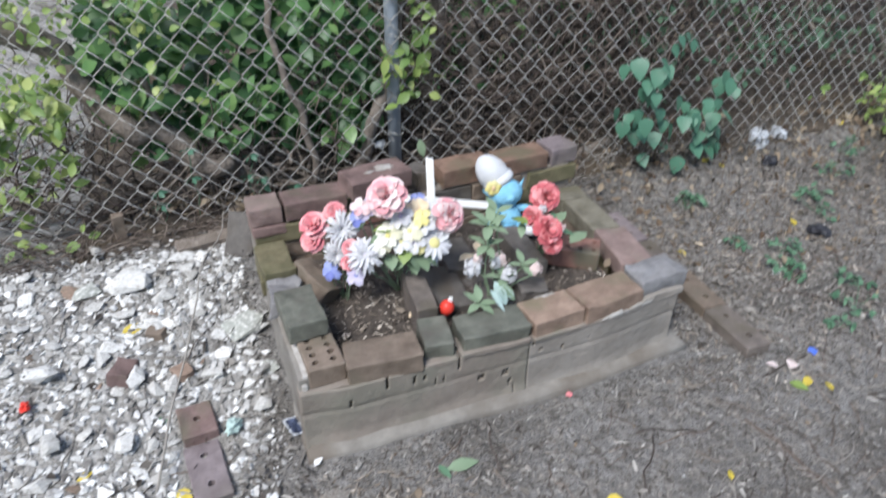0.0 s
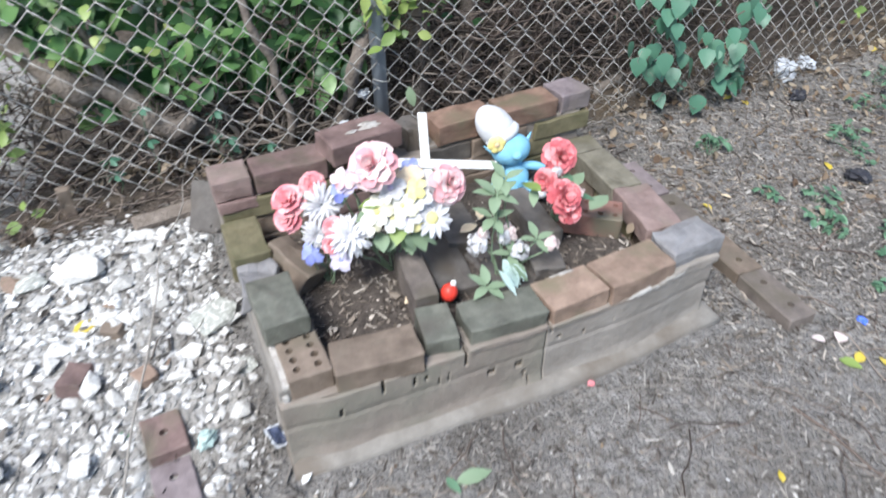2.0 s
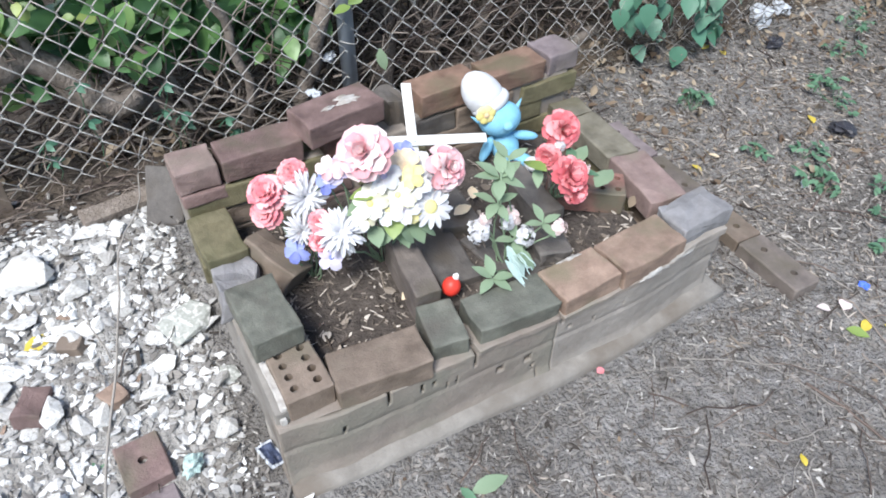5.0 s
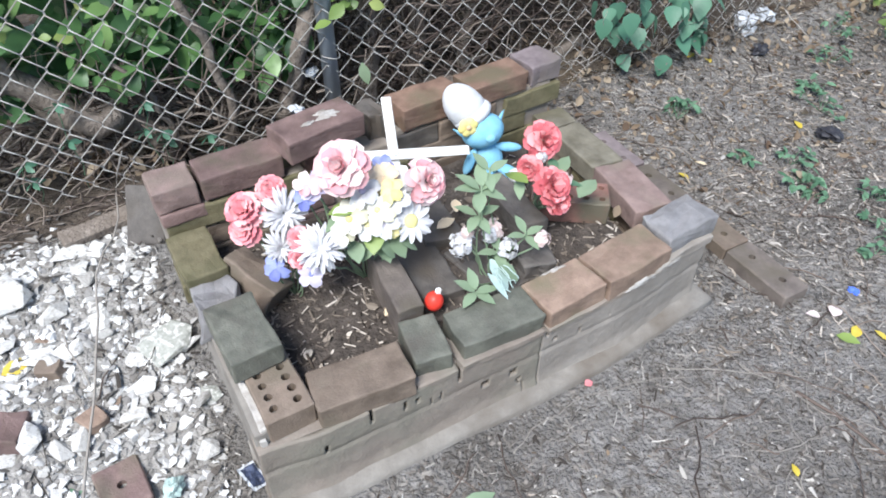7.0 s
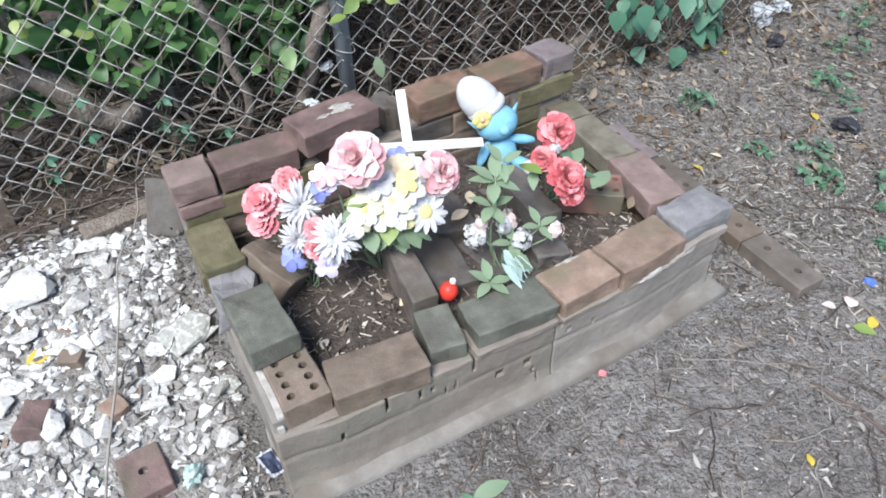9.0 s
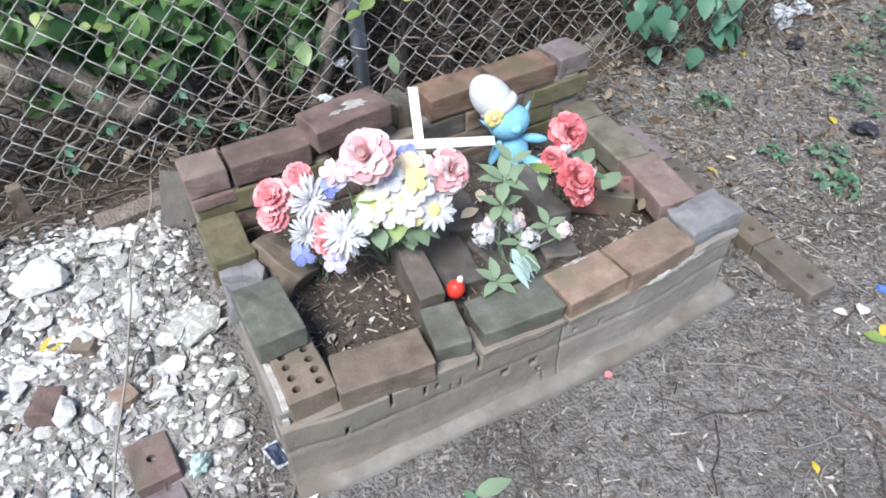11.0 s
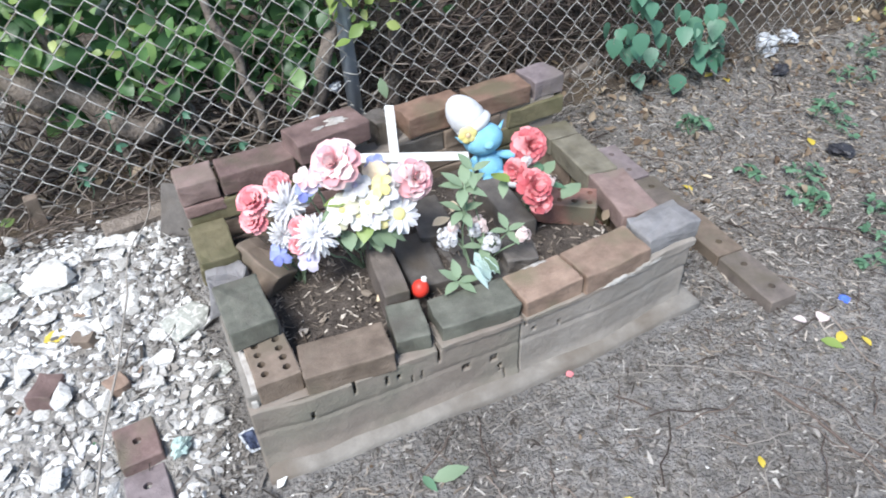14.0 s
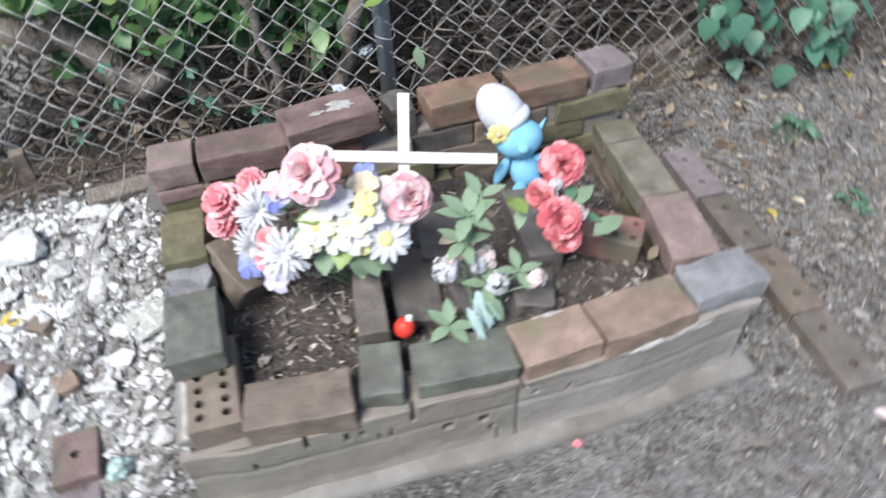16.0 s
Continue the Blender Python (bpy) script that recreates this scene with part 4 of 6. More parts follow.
def mulch(r):
    verts, faces = [], []
    n = 0
    for _ in range(90):
        x, y = r.uniform(0.1, 1.0), r.uniform(0.1, 0.5)
        l = r.uniform(0.012, 0.035)
        leaf_into(verts, faces, Matrix.Translation((x, y, soil_z(x, y) + 0.006)) @ Euler((r.gauss(0, 0.5), r.gauss(0, 0.4), r.uniform(0, 6.28))).to_matrix().to_4x4(), l, l * 0.6, r.uniform(-0.5, 0.8), r.uniform(-0.5, 0.5))
    while n < 700:
        x, y = r.uniform(0.1, 1.0), r.uniform(0.1, 0.55)
        if (0.33 < x < 0.72 and r.random() < 0.8):
            continue
        l, w = 0.005 + 0.03 * r.random() ** 1.8, r.uniform(0.0008, 0.003)
        m = Matrix.Translation((x, y, soil_z(x, y) + r.uniform(0.002, 0.008))) @ Euler((r.gauss(0, 0.6), r.gauss(0, 0.25), r.uniform(0, 6.28))).to_matrix().to_4x4()
        s = len(verts)
        for t in (-0.5, 0.5):
            for a, b in ((-w, 0), (w, 0), (0, w * 0.8)):
                verts.append(tuple(m @ Vector((t * l, a, b))))
        for k in range(3):
            k2 = (k + 1) % 3
            faces.append((s + k, s + k2, s + 3 + k2, s + 3 + k))
        faces += [(s, s + 2, s + 1), (s + 3, s + 4, s + 5)]
        n += 1
    bits = chip_protos(8, 8)
    for _ in range(800):
        x, y = r.uniform(0.1, 0.97), r.uniform(0.1, 0.55)
        l = 0.004 + 0.024 * r.random() ** 2
        pv, pf = bits[r.randrange(8)]
        m = Matrix.LocRotScale((x, y, soil_z(x, y) + 0.003), Euler((r.gauss(0, 0.4), r.gauss(0, 0.3), r.uniform(0, 6.28))), (l, l * r.uniform(0.3, 0.7), l * 0.35))
        s = len(verts)
        verts += [tuple(m @ v) for v in pv]
        faces += [tuple(s + i for i in f) for f in pf]
    tagged(new("planter_mulch", from_arrays("planter_mulch", verts, faces, M_HUSK, False)), "tan wood chips strewn on the planter's soil", "litter", kind="stuff")


litter()


def fallen_leaf(x, y, size, mat_, label, rz=0.0, z=None, tilt=0.15, wide=0.55):
    verts, faces = [], []
    leaf_into(verts, faces, Matrix.Identity(4), size, size * wide, 0.25, 0.15)
    me = from_arrays("fallen_leaf", verts, faces, mat_)
    ob = new("fallen_leaf", me)
    ob.matrix_world = pose(x, y, (gz(x, y) if z is None else z) + 0.007, math.degrees(tilt), math.degrees(-tilt), rz)
    return tagged(ob, label, "leaf", "fallen leaves")


fallen_leaf(0.62, -0.405, 0.055, M_YELLOW, "bright yellow fallen leaf on the dirt", -30, wide=0.75)
fallen_leaf(0.60, -0.50, 0.055, M_PEACH, "pale tan fallen leaf on the dirt", 10)
fallen_leaf(0.98, -0.66, 0.05, M_CREAM, "whitish fallen leaf on the dirt", 40)
fallen_leaf(0.41, -0.46, 0.06, M_PEACH, "pale tan fallen leaf on the dirt", 100)
fallen_leaf(0.30, -0.185, 0.085, M_FAKELEAF, "fallen green leaf in front of the planter", -4, wide=0.42)
fallen_leaf(0.285, -0.165, 0.05, M_WEED, "dark green leaf in front of the planter", -75, wide=0.4)
fallen_leaf(0.20, -0.24, 0.035, M_LITTER, "small tan fallen leaf on the dirt", 60)
fallen_leaf(1.375, -0.285, 0.05, M_YELLOW, "yellow fallen leaf on the dirt", 20)
fallen_leaf(1.345, -0.26, 0.055, M_LIME, "yellow-green fallen leaf on the dirt", -60)
fallen_leaf(1.44, -0.33, 0.035, M_YELLOW, "yellow fallen leaf on the dirt", 80)
fallen_leaf(1.39, -0.215, 0.04, M_BLUSH, "faded pink petal on the dirt", 30, wide=0.9)
fallen_leaf(1.36, -0.2, 0.035, M_BLUSH, "faded pink petal on the dirt", 130, wide=0.9)
fallen_leaf(0.714, -0.066, 0.022, M_REDROSE, "small red petal in front of the planter", 0, wide=0.9)
fallen_leaf(1.72, 0.19, 0.05, M_PETAL, "white petal lying beside the weeds", 20, wide=0.6)
fallen_leaf(1.60, 0.42, 0.04, M_PEACH, "pale fallen leaf on the dirt", 120)
fallen_leaf(1.50, 0.40, 0.04, M_YELLOW, "yellow fallen leaf by the edging bricks", 100)
fallen_leaf(2.05, 0.42, 0.05, M_YELLOW, "yellow-tan fallen leaf on the dirt", 60)
fallen_leaf(0.95, -0.47, 0.03, M_YELLOW, "small yellow leaf on the dirt", 60)
fallen_leaf(-0.42, 0.50, 0.075, M_YELLOW, "yellow leaf on the rubble heap", 25)
fallen_leaf(-0.33, 0.0, 0.06, M_YELLOW, "yellow-green leaf beside the loose bricks", -60)
fallen_leaf(-0.29, -0.1, 0.06, M_LIME, "yellow-green leaf beside the loose bricks", -40)
fallen_leaf(-0.22, -0.12, 0.06, M_LIME, "yellow-green leaf beside the loose bricks", -80)
fallen_leaf(-0.345, 0.2, 0.05, M_WEED, "dark green leaf on the rubble heap", 70)
fallen_leaf(-0.55, 0.1, 0.04, M_YELLOW, "yellow leaf on the rubble heap", 25)
fallen_leaf(2.0, 0.93, 0.05, M_YELLOW, "orange-yellow fallen leaf near the fence", 15)
fallen_leaf(2.08, 0.88, 0.05, M_YELLOW, "orange-yellow fallen leaf near the fence", 75)
fallen_leaf(2.9, 1.0, 0.07, M_YELLOW, "yellow fallen leaf near the fence", 45)
fallen_leaf(2.75, 1.12, 0.07, M_LITTER, "orange-brown fallen leaf near the fence", 5)
fallen_leaf(0.335, 0.19, 0.05, M_PEACH, "dry tan leaf on the planter soil", 20, z=0.192)
fallen_leaf(0.55, 0.34, 0.055, M_PEACH, "dry tan leaf among the dark bricks", 10, z=0.235)
fallen_leaf(0.62, 0.37, 0.05, M_PEACH, "dry tan leaf among the dark bricks", 60, z=0.235)
fallen_leaf(0.60, 0.30, 0.045, M_LITTER, "dry brown leaf among the dark bricks", 200, z=0.225)
fallen_leaf(0.962, 0.215, 0.05, M_LITTER, "dry curled leaf beside the cored brick", 75, z=0.22, tilt=0.5)
fallen_leaf(0.975, 0.195, 0.04, M_LITTER, "dry curled leaf beside the cored brick", 30, z=0.2, tilt=0.4)


def crumple(name, x, y, z, size, mat_, label, seed, cat="trash", flat=0.6):
    bm = bmesh.new()
    bmesh.ops.create_icosphere(bm, subdivisions=3, radius=1.0)
    for v in bm.verts:
        q = v.co * 1.8 + Vector((seed * 3.1, 0, 0))
        v.co *= 0.75 + 0.5 * noise.noise(q) + 0.22 * noise.noise(q * 3)
    ob = new(name, mesh_of(name, bm, mat_, False))
    ob.matrix_world = Matrix.LocRotScale((x, y, z), Euler((0, 0, seed)), (size, size * 0.7, size * flat))
    return tagged(ob, label, cat)


crumple("crumpled_wrapper", 2.36, 0.985, gz(2.36, 0.985) + 0.035, 0.08, M_FOIL, "crumpled clear and white plastic wrapper by the fence", 1)
crumple("crumpled_wrapper", 2.50, 1.0, gz(2.5, 1.0) + 0.025, 0.055, M_FOIL, "crumpled white plastic wrapper by the fence", 2)
crumple("plastic_scrap", 2.33, 0.86, gz(2.33, 0.86) + 0.02, 0.05, M_BLACK, "crumpled black plastic scrap on the dirt", 3)
crumple("plastic_scrap", 2.08, 0.33, 0.02, 0.055, M_BLACK, "dark grey plastic scrap on the dirt", 5, flat=0.4)
crumple("plastic_scrap", -0.175, 0.125, 0.035, 0.032, M_TEAL, "pale teal plastic scrap beside the rubble", 4)
crumple("blue_scrap", 1.513, -0.185, 0.01, 0.018, M_BLUEBIT, "small bright blue plastic scrap on the dirt", 8)
crumple("plastic_scrap", 0.445, 0.97, 0.262, 0.024, M_FOIL, "crumpled clear plastic behind the planter wall", 9)
crumple("plastic_scrap", 0.54, 1.08, 0.3, 0.03, M_FOIL, "small white plastic scrap at the fence post", 10)
crumple("red_petal_scrap", -0.66, 0.33, 0.085, 0.022, M_REDPLASTIC, "bright orange-red scrap on the rubble edge", 11)
crumple("earth_clod", 0.02, -0.17, 0.0, 0.05, M_CEMENT, "pale lump of spilled concrete on the dirt", 12, "clod", 0.25)



def long_twig(points, rad, mat_, label, seed):
    r = random.Random(seed)
    line = []
    for p, q in zip(points, points[1:]):
        line += wander((*p, 0), (*q, 0), 5, 0.012, r)[(1 if line else 0):]
    line = [(p.x, p.y, gz(p.x, p.y) + 0.004) for p in line]
    verts, faces = [], []
    tube_into(verts, faces, line, [rad * (1 - 0.55 * i / len(line)) for i in range(len(line))], 6)
    tagged(new("twig", from_arrays("twig", verts, faces, mat_)), label, "twig", "long twigs")


long_twig([(0.47, -0.13), (0.556, -0.097), (0.703, -0.088), (0.847, -0.126), (0.973, -0.185)], 0.0016, M_GREYSTEM, "long thin curved root lying on the dirt", 1)
long_twig([(1.123, -0.324), (1.155, -0.474), (1.16, -0.60)], 0.0042, M_TWIG, "straight dark stick lying on the dirt", 2)
long_twig([(0.916, -0.125), (1.109, -0.254), (1.19, -0.31)], 0.0016, M_GREYSTEM, "pale straight stick lying on the dirt", 3)
long_twig([(0.290, -0.154), (0.398, -0.090)], 0.0024, M_TWIG, "short brown twig before the planter", 4)
long_twig([(1.65, 0.10), (1.95, 0.22), (2.2, 0.2)], 0.0035, M_TWIG, "crooked brown twig among the weeds", 5)


def foil_packet():
    """A torn, flattened packet: a creased silver sheet with a dark printed panel on it."""
    root = empty("foil_packet", pose(-0.028, 0.080, gz(-0.028, 0.080) + 0.022, 4, 14, 14), "torn silver foil packet with a dark blue panel beside the planter", "trash")
    for name, w, l, lift, m_ in (("foil", 0.038, 0.064, 0.0, M_FOIL), ("printed_panel", 0.029, 0.052, 0.0022, M_NAVY)):
        nx, ny = 9, 13
        verts, faces = [], []
        for j in range(ny):
            for i in range(nx):
                x, y = (i / (nx - 1) - 0.5) * w, (j / (ny - 1) - 0.5) * l
                q = Vector((x * 60, y * 60, 4.0))
                verts.append((x + 0.002 * noise.noise(q), y + 0.002 * noise.noise(q * 1.3), lift + 0.006 * noise.noise(q) + 0.003 * noise.noise(q * 2.4)))
        faces = [(j * nx + i, j * nx + i + 1, (j + 1) * nx + i + 1, (j + 1) * nx + i) for j in range(ny - 1) for i in range(nx - 1)]
        ob = new(name, from_arrays(name, verts, faces, m_, False))
        ob.parent = root


foil_packet()

# grey brick leaning at the corner, a board and a stake at the foot of the fence
loose_brick(M_DARK, 0.15, 0.09, 0.055, pose(-0.03, 0.80, 0.185, 8, -46, 66), "grey brick leaning against the planter corner", seed=50, group="bricks by the fence")


def board():
    bm = block(0.34, 0.055, 0.022, 3, bevel=0.003, rough=0.003, cuts=4)
    ob = new("board", mesh_of("board", bm, M_BARK, False))
    ob.matrix_world = pose(-0.07, 0.86, gz(-0.07, 0.86) + 0.02, 6, 4, 14)
    tagged(ob, "weathered brown board lying at the fence foot", "board")
    bm = block(0.035, 0.03, 0.12, 5, bevel=0.003, rough=0.003, cuts=2)
    ob = new("wooden_stake", mesh_of("wooden_stake", bm, M_BROWN, False))
    ob.matrix_world = pose(-0.40, 0.985, gz(-0.40, 0.985) + 0.04, 2, 3, 10)
    tagged(ob, "short brown wooden stake at the fence foot", "stake")


board()


def long_stem():
    r = random.Random(3)
    verts, faces = [], []
    pts = wander((-0.035, 0.74, 0.42), (-0.20, 0.50, 0.19), 8, 0.03, r) + wander((-0.20, 0.50, 0.19), (-0.335, 0.1, 0.07), 9, 0.02, r)[1:]
    pts += [(-0.37, -0.02, 0.035)]
    tube_into(verts, faces, pts, [0.0016 + 0.0016 * i / len(pts) for i in range(len(pts))], 6)
    tube_into(verts, faces, wander((-0.255, 0.36, 0.14), (-0.275, 0.52, 0.18), 5, 0.02, r), 0.0017, 5)
    tagged(new("dead_stem", from_arrays("dead_stem", verts, faces, M_GREYSTEM)), "long thin grey dead stem across the rubble", "stem")


long_stem()


# ---- mortar residue and a painted sun patch on some bricks ----
def smear(x, y, z, sx, sy, rz, seed, rx=0.0, ry=0.0):
    bm = bmesh.new()
    r = random.Random(seed)
    n = 40
    ring = []
    for k in range(n):
        a = 2 * math.pi * k / n
        q = 0.7 + 0.55 * noise.noise(Vector((math.cos(a) * 2.4, math.sin(a) * 2.4, seed * 3.3))) + 0.12 * noise.noise(Vector((math.cos(a) * 7, math.sin(a) * 7, seed)))
        ring.append(bm.verts.new((math.cos(a) * sx * q, math.sin(a) * sy * q, -0.001)))
    inner = [bm.verts.new((v.co.x * 0.8, v.co.y * 0.8, 0.0018)) for v in ring]
    for k in range(n):
        j = (k + 1) % n
        bm.faces.new((ring[k], ring[j], inner[j], inner[k]))
    bm.faces.new(inner)
    ob = part("mortar_smear", bm, M_RESIDUE_SUN, planter, "dried whitish mortar residue, painted sunlight on the raised back brick")
    ob.matrix_world = pose(x, y, z, rx, ry, rz)


# Sun patch on the raised back brick, painted as two whitish blobs.
smear(0.405, 0.618, 0.4465, 0.044, 0.030, 10, 1)
smear(0.355, 0.600, 0.4465, 0.022, 0.008, 14, 2)
smear(0.70, 0.084, 0.2510, 0.05, 0.006, 5, 5)
core(0.002, 0.0165, 0.022, 0.168, 0.190, 0.236, 1, 31, "mortar_smear", M_RESIDUE_SUN)
core(-0.004, 0.010, 0.014, 0.120, 0.186, 0.212, 3, 32, "mortar_smear", M_RESIDUE_SUN)
for k, x in enumerate((0.89, 0.97)):
    smear(x, face_y(x) - 0.0015, 0.200 + 0.004 * k, 0.06, 0.012, 6, 20 + k, 74)


# ---- cross ----
def cross():
    o = Vector((0.517, 0.488, 0.372))
    u = Vector((0.043, 0.085, 0.094)).normalized()
    b = Vector((0.212, 0.02, -0.071))
    b = (b - u * b.dot(u)).normalized()
    n = b.cross(u)
    m = Matrix((b, -n, u)).transposed().to_4x4()
    m = m @ Matrix.Rotation(radians(-8), 4, "Y")
    m.translation = o
    root = empty("memorial_cross", m, "small white-painted wooden cross leaning on the brick wall", "cross")
    bm = block(0.024, 0.008, 0.335, 1, bevel=0.0015, rough=0.001, cuts=1)
    bmesh.ops.translate(bm, vec=(0, 0, -0.03), verts=bm.verts)
    part("upright", bm, M_WHITE, root, "", False)
    bm = block(0.385, 0.008, 0.024, 2, bevel=0.0015, rough=0.001, cuts=1)
    bmesh.ops.translate(bm, vec=(0.035, -0.0085, 0), verts=bm.verts)
    arm = part("crossbar", bm, M_WHITE, root, "", False)
    for dx in (-0.004, 0.005):
        bm = bmesh.new()
        bmesh.ops.create_cone(bm, cap_ends=True, segments=8, radius1=0.0018, radius2=0.0014, depth=0.002)
        bmesh.ops.rotate(bm, matrix=Matrix.Rotation(radians(90), 3, "X"), verts=bm.verts)
        bmesh.ops.translate(bm, vec=(dx, -0.0135, dx * 0.6), verts=bm.verts)
        part("nail", bm, M_POST, arm)


cross()


# ---- soft toy: one plain mesh ----
def soft_toy():
    bm = bmesh.new()

    def ball(c, s, rz=0.0, ry=0.0, rx=0.0, slot=0, taper=0.0):
        res = bmesh.ops.create_uvsphere(bm, u_segments=18, v_segments=12, radius=1.0)
        m = Matrix.LocRotScale(c, Euler((radians(rx), radians(ry), radians(rz))), s)
        for v in res["verts"]:
            k = 1 - taper * (v.co.z * 0.5 + 0.5)
            v.co = m @ Vector((v.co.x * k, v.co.y * k, v.co.z))
        for f in {f for v in res["verts"] for f in v.link_faces}:
            f.material_index = slot
    # z up, facing -y, seat at the origin
    ball((0, 0, 0.045), (0.036, 0.032, 0.052))
    ball((0, -0.008, 0.132), (0.054, 0.048, 0.046))
    ball((0.004, -0.052, 0.126), (0.014, 0.012, 0.013))
    for s in (-1, 1):
        ball((s * 0.055, 0.002, 0.145), (0.009, 0.007, 0.022), ry=s * 38, taper=0.8)
        ball((s * 0.052, -0.012, 0.062), (0.013, 0.013, 0.038), ry=s * -62 if s > 0 else 35)
        ball((s * 0.026, -0.05, 0.014), (0.017, 0.045, 0.017), rz=s * 14)
        ball((s * 0.034, -0.095, 0.018), (0.021, 0.028, 0.020), rz=s * 14, slot=1)
    ball((-0.012, 0.006, 0.180), (0.052, 0.048, 0.026), ry=-16, slot=1)
    ball((-0.024, 0.012, 0.205), (0.053, 0.048, 0.070), ry=-20, slot=1, taper=0.16)
    for k in range(6):
        a = k * math.pi / 3
        ball((-0.040 + 0.014 * math.cos(a), -0.040, 0.172 + 0.014 * math.sin(a)), (0.012, 0.005, 0.012), slot=2)
    ball((-0.040, -0.046, 0.172), (0.007, 0.004, 0.007), slot=3)
    ob = new("soft_toy", mesh_of("soft_toy", bm, [M_PLUSH, M_CAP, M_YPETAL, M_PEACH]))
    ob.matrix_world = pose(0.822, 0.515, 0.196, -13, -12, -10) @ Matrix.Diagonal((1.06, 1.06, 0.98, 1))
    tagged(ob, "blue plush soft toy in a white cap propped on bricks", "soft toy")


soft_toy()


# ---- red ball trinket ----
def trinket():
    root = empty("red_trinket", pose(0.426, 0.136, 0.247, 0, 10, 0), "small round red plastic trinket on a dark brick", "trinket")
    bm = bmesh.new()
    bmesh.ops.create_uvsphere(bm, u_segments=20, v_segments=14, radius=0.0205)
    bmesh.ops.scale(bm, vec=(1, 1, 1.12), verts=bm.verts)
    part("bulb", bm, M_REDPLASTIC, root)
    bm = block(0.011, 0.009, 0.016, 1, bevel=0.002, rough=0.001)
    bmesh.ops.translate(bm, vec=(0.006, 0, 0.024), verts=bm.verts)
    part("cap", bm, M_WHITE, root, "white cap", False)


trinket()


# ---- flowers ----
def bloom(kind, size, seed):
    """Petals of one flower at the origin, opening towards +z; size is its width. Returns verts, faces and the height of its heart."""
    r = random.Random(seed)
    verts, faces = [], []
    R = size / 2
    if kind == "rose":
        for ring, (n, rad, lift, length, width) in enumerate(((4, 0.02, 2.4, 0.42, 0.6), (5, 0.06, 1.7, 0.55, 0.75), (6, 0.12, 1.0, 0.72, 0.85), (7, 0.2, 0.5, 0.86, 0.95), (8, 0.26, 0.12, 0.9, 0.95))):
            for k in range(n):
                a = 2 * math.pi * (k + 0.5 * (ring % 2)) / n + r.uniform(-0.2, 0.2)
                m = Matrix.Rotation(a, 4, "Z") @ Matrix.Translation((rad * R, 0, (0.42 - 0.1 * ring) * R * 0.6)) @ Matrix.Rotation(-math.atan(lift), 4, "Y")
                petal_into(verts, faces, m, length * R, width * R, 0.55, 0.0, 0.35 if ring > 1 else -0.1, 0.05, r=r)
    elif kind == "daisy":
        for ring, n in ((0, 14), (1, 12)):
            for k in range(n):
                a = 2 * math.pi * (k + 0.5 * ring) / n + r.uniform(-0.08, 0.08)
                m = Matrix.Rotation(a, 4, "Z") @ Matrix.Translation((0.08 * R, 0, 0.05 * R * ring)) @ Matrix.Rotation(-0.12 - 0.15 * ring + r.uniform(-0.12, 0.12), 4, "Y")
                petal_into(verts, faces, m, R * r.uniform(0.85, 0.97), R * 0.3, 0.4, 0.0, 0.25, 0.0, STRAP_OUT, r)
    elif kind == "mum":
        for ring, (n, lift, length) in enumerate(((18, -0.05, 1.0), (16, 0.3, 0.92), (14, 0.7, 0.78), (10, 1.4, 0.55))):
            for k in range(n):
                a = 2 * math.pi * (k + 0.5 * ring) / n + r.uniform(-0.12, 0.12)
                m = Matrix.Rotation(a, 4, "Z") @ Matrix.Translation((0.05 * R, 0, 0.07 * R * ring)) @ Matrix.Rotation(-math.atan(lift) + r.uniform(-0.15, 0.15), 4, "Y")
                petal_into(verts, faces, m, R * length * r.uniform(0.85, 1.0), R * 0.17, 0.5, 0.0, 0.3, 0.0, STRAP_OUT, r)
    elif kind == "carnation":
        for ring, (n, lift, length) in enumerate(((9, 0.05, 1.0), (9, 0.5, 0.9), (8, 1.1, 0.75), (6, 2.2, 0.6))):
            for k in range(n):
                a = 2 * math.pi * (k + 0.5 * ring) / n + r.uniform(-0.2, 0.2)
                m = Matrix.Rotation(a, 4, "Z") @ Matrix.Translation((0.04 * R, 0, 0.06 * R * ring)) @ Matrix.Rotation(-math.atan(lift), 4, "Y")
                petal_into(verts, faces, m, R * length, R * 0.75, 0.1, 0.0, 0.1, 0.13, r=r)
    elif kind == "pansy":
        for k in range(5):
            a = 2 * math.pi * k / 5 + 0.3 + r.uniform(-0.15, 0.15)
            m = Matrix.Rotation(a, 4, "Z") @ Matrix.Translation((0.02 * R, 0, 0.012 * R * k)) @ Matrix.Rotation(-0.2 + r.uniform(-0.2, 0.1), 4, "Y")
            petal_into(verts, faces, m, R * r.uniform(0.8, 1.1), R * 0.9, 0.35, 0.0, 0.45, 0.2, r=r)
    else:
        for _ in range(46):
            v = Vector((r.gauss(0, 1), r.gauss(0, 1), abs(r.gauss(0, 0.8)) + 0.1)).normalized() * R * r.uniform(0.45, 1.05)
            f = face_to(v, v.normalized() + Vector((0, 0, 0.2)), r.uniform(0, 360))
            for k in range(4):
                petal_into(verts, faces, f @ Matrix.Rotation(k * math.pi / 2, 4, "Z") @ Matrix.Rotation(-0.25, 4, "Y"), R * 0.3, R * 0.26, 0.2, 0, 0.2, 0.03, r=r)
    return verts, faces


HEARTS = {"daisy": (0.17, None), "mum": (0.14, None), "pansy": (0.10, None)}
FRONT = Vector((-0.28, -0.62, 0.72))


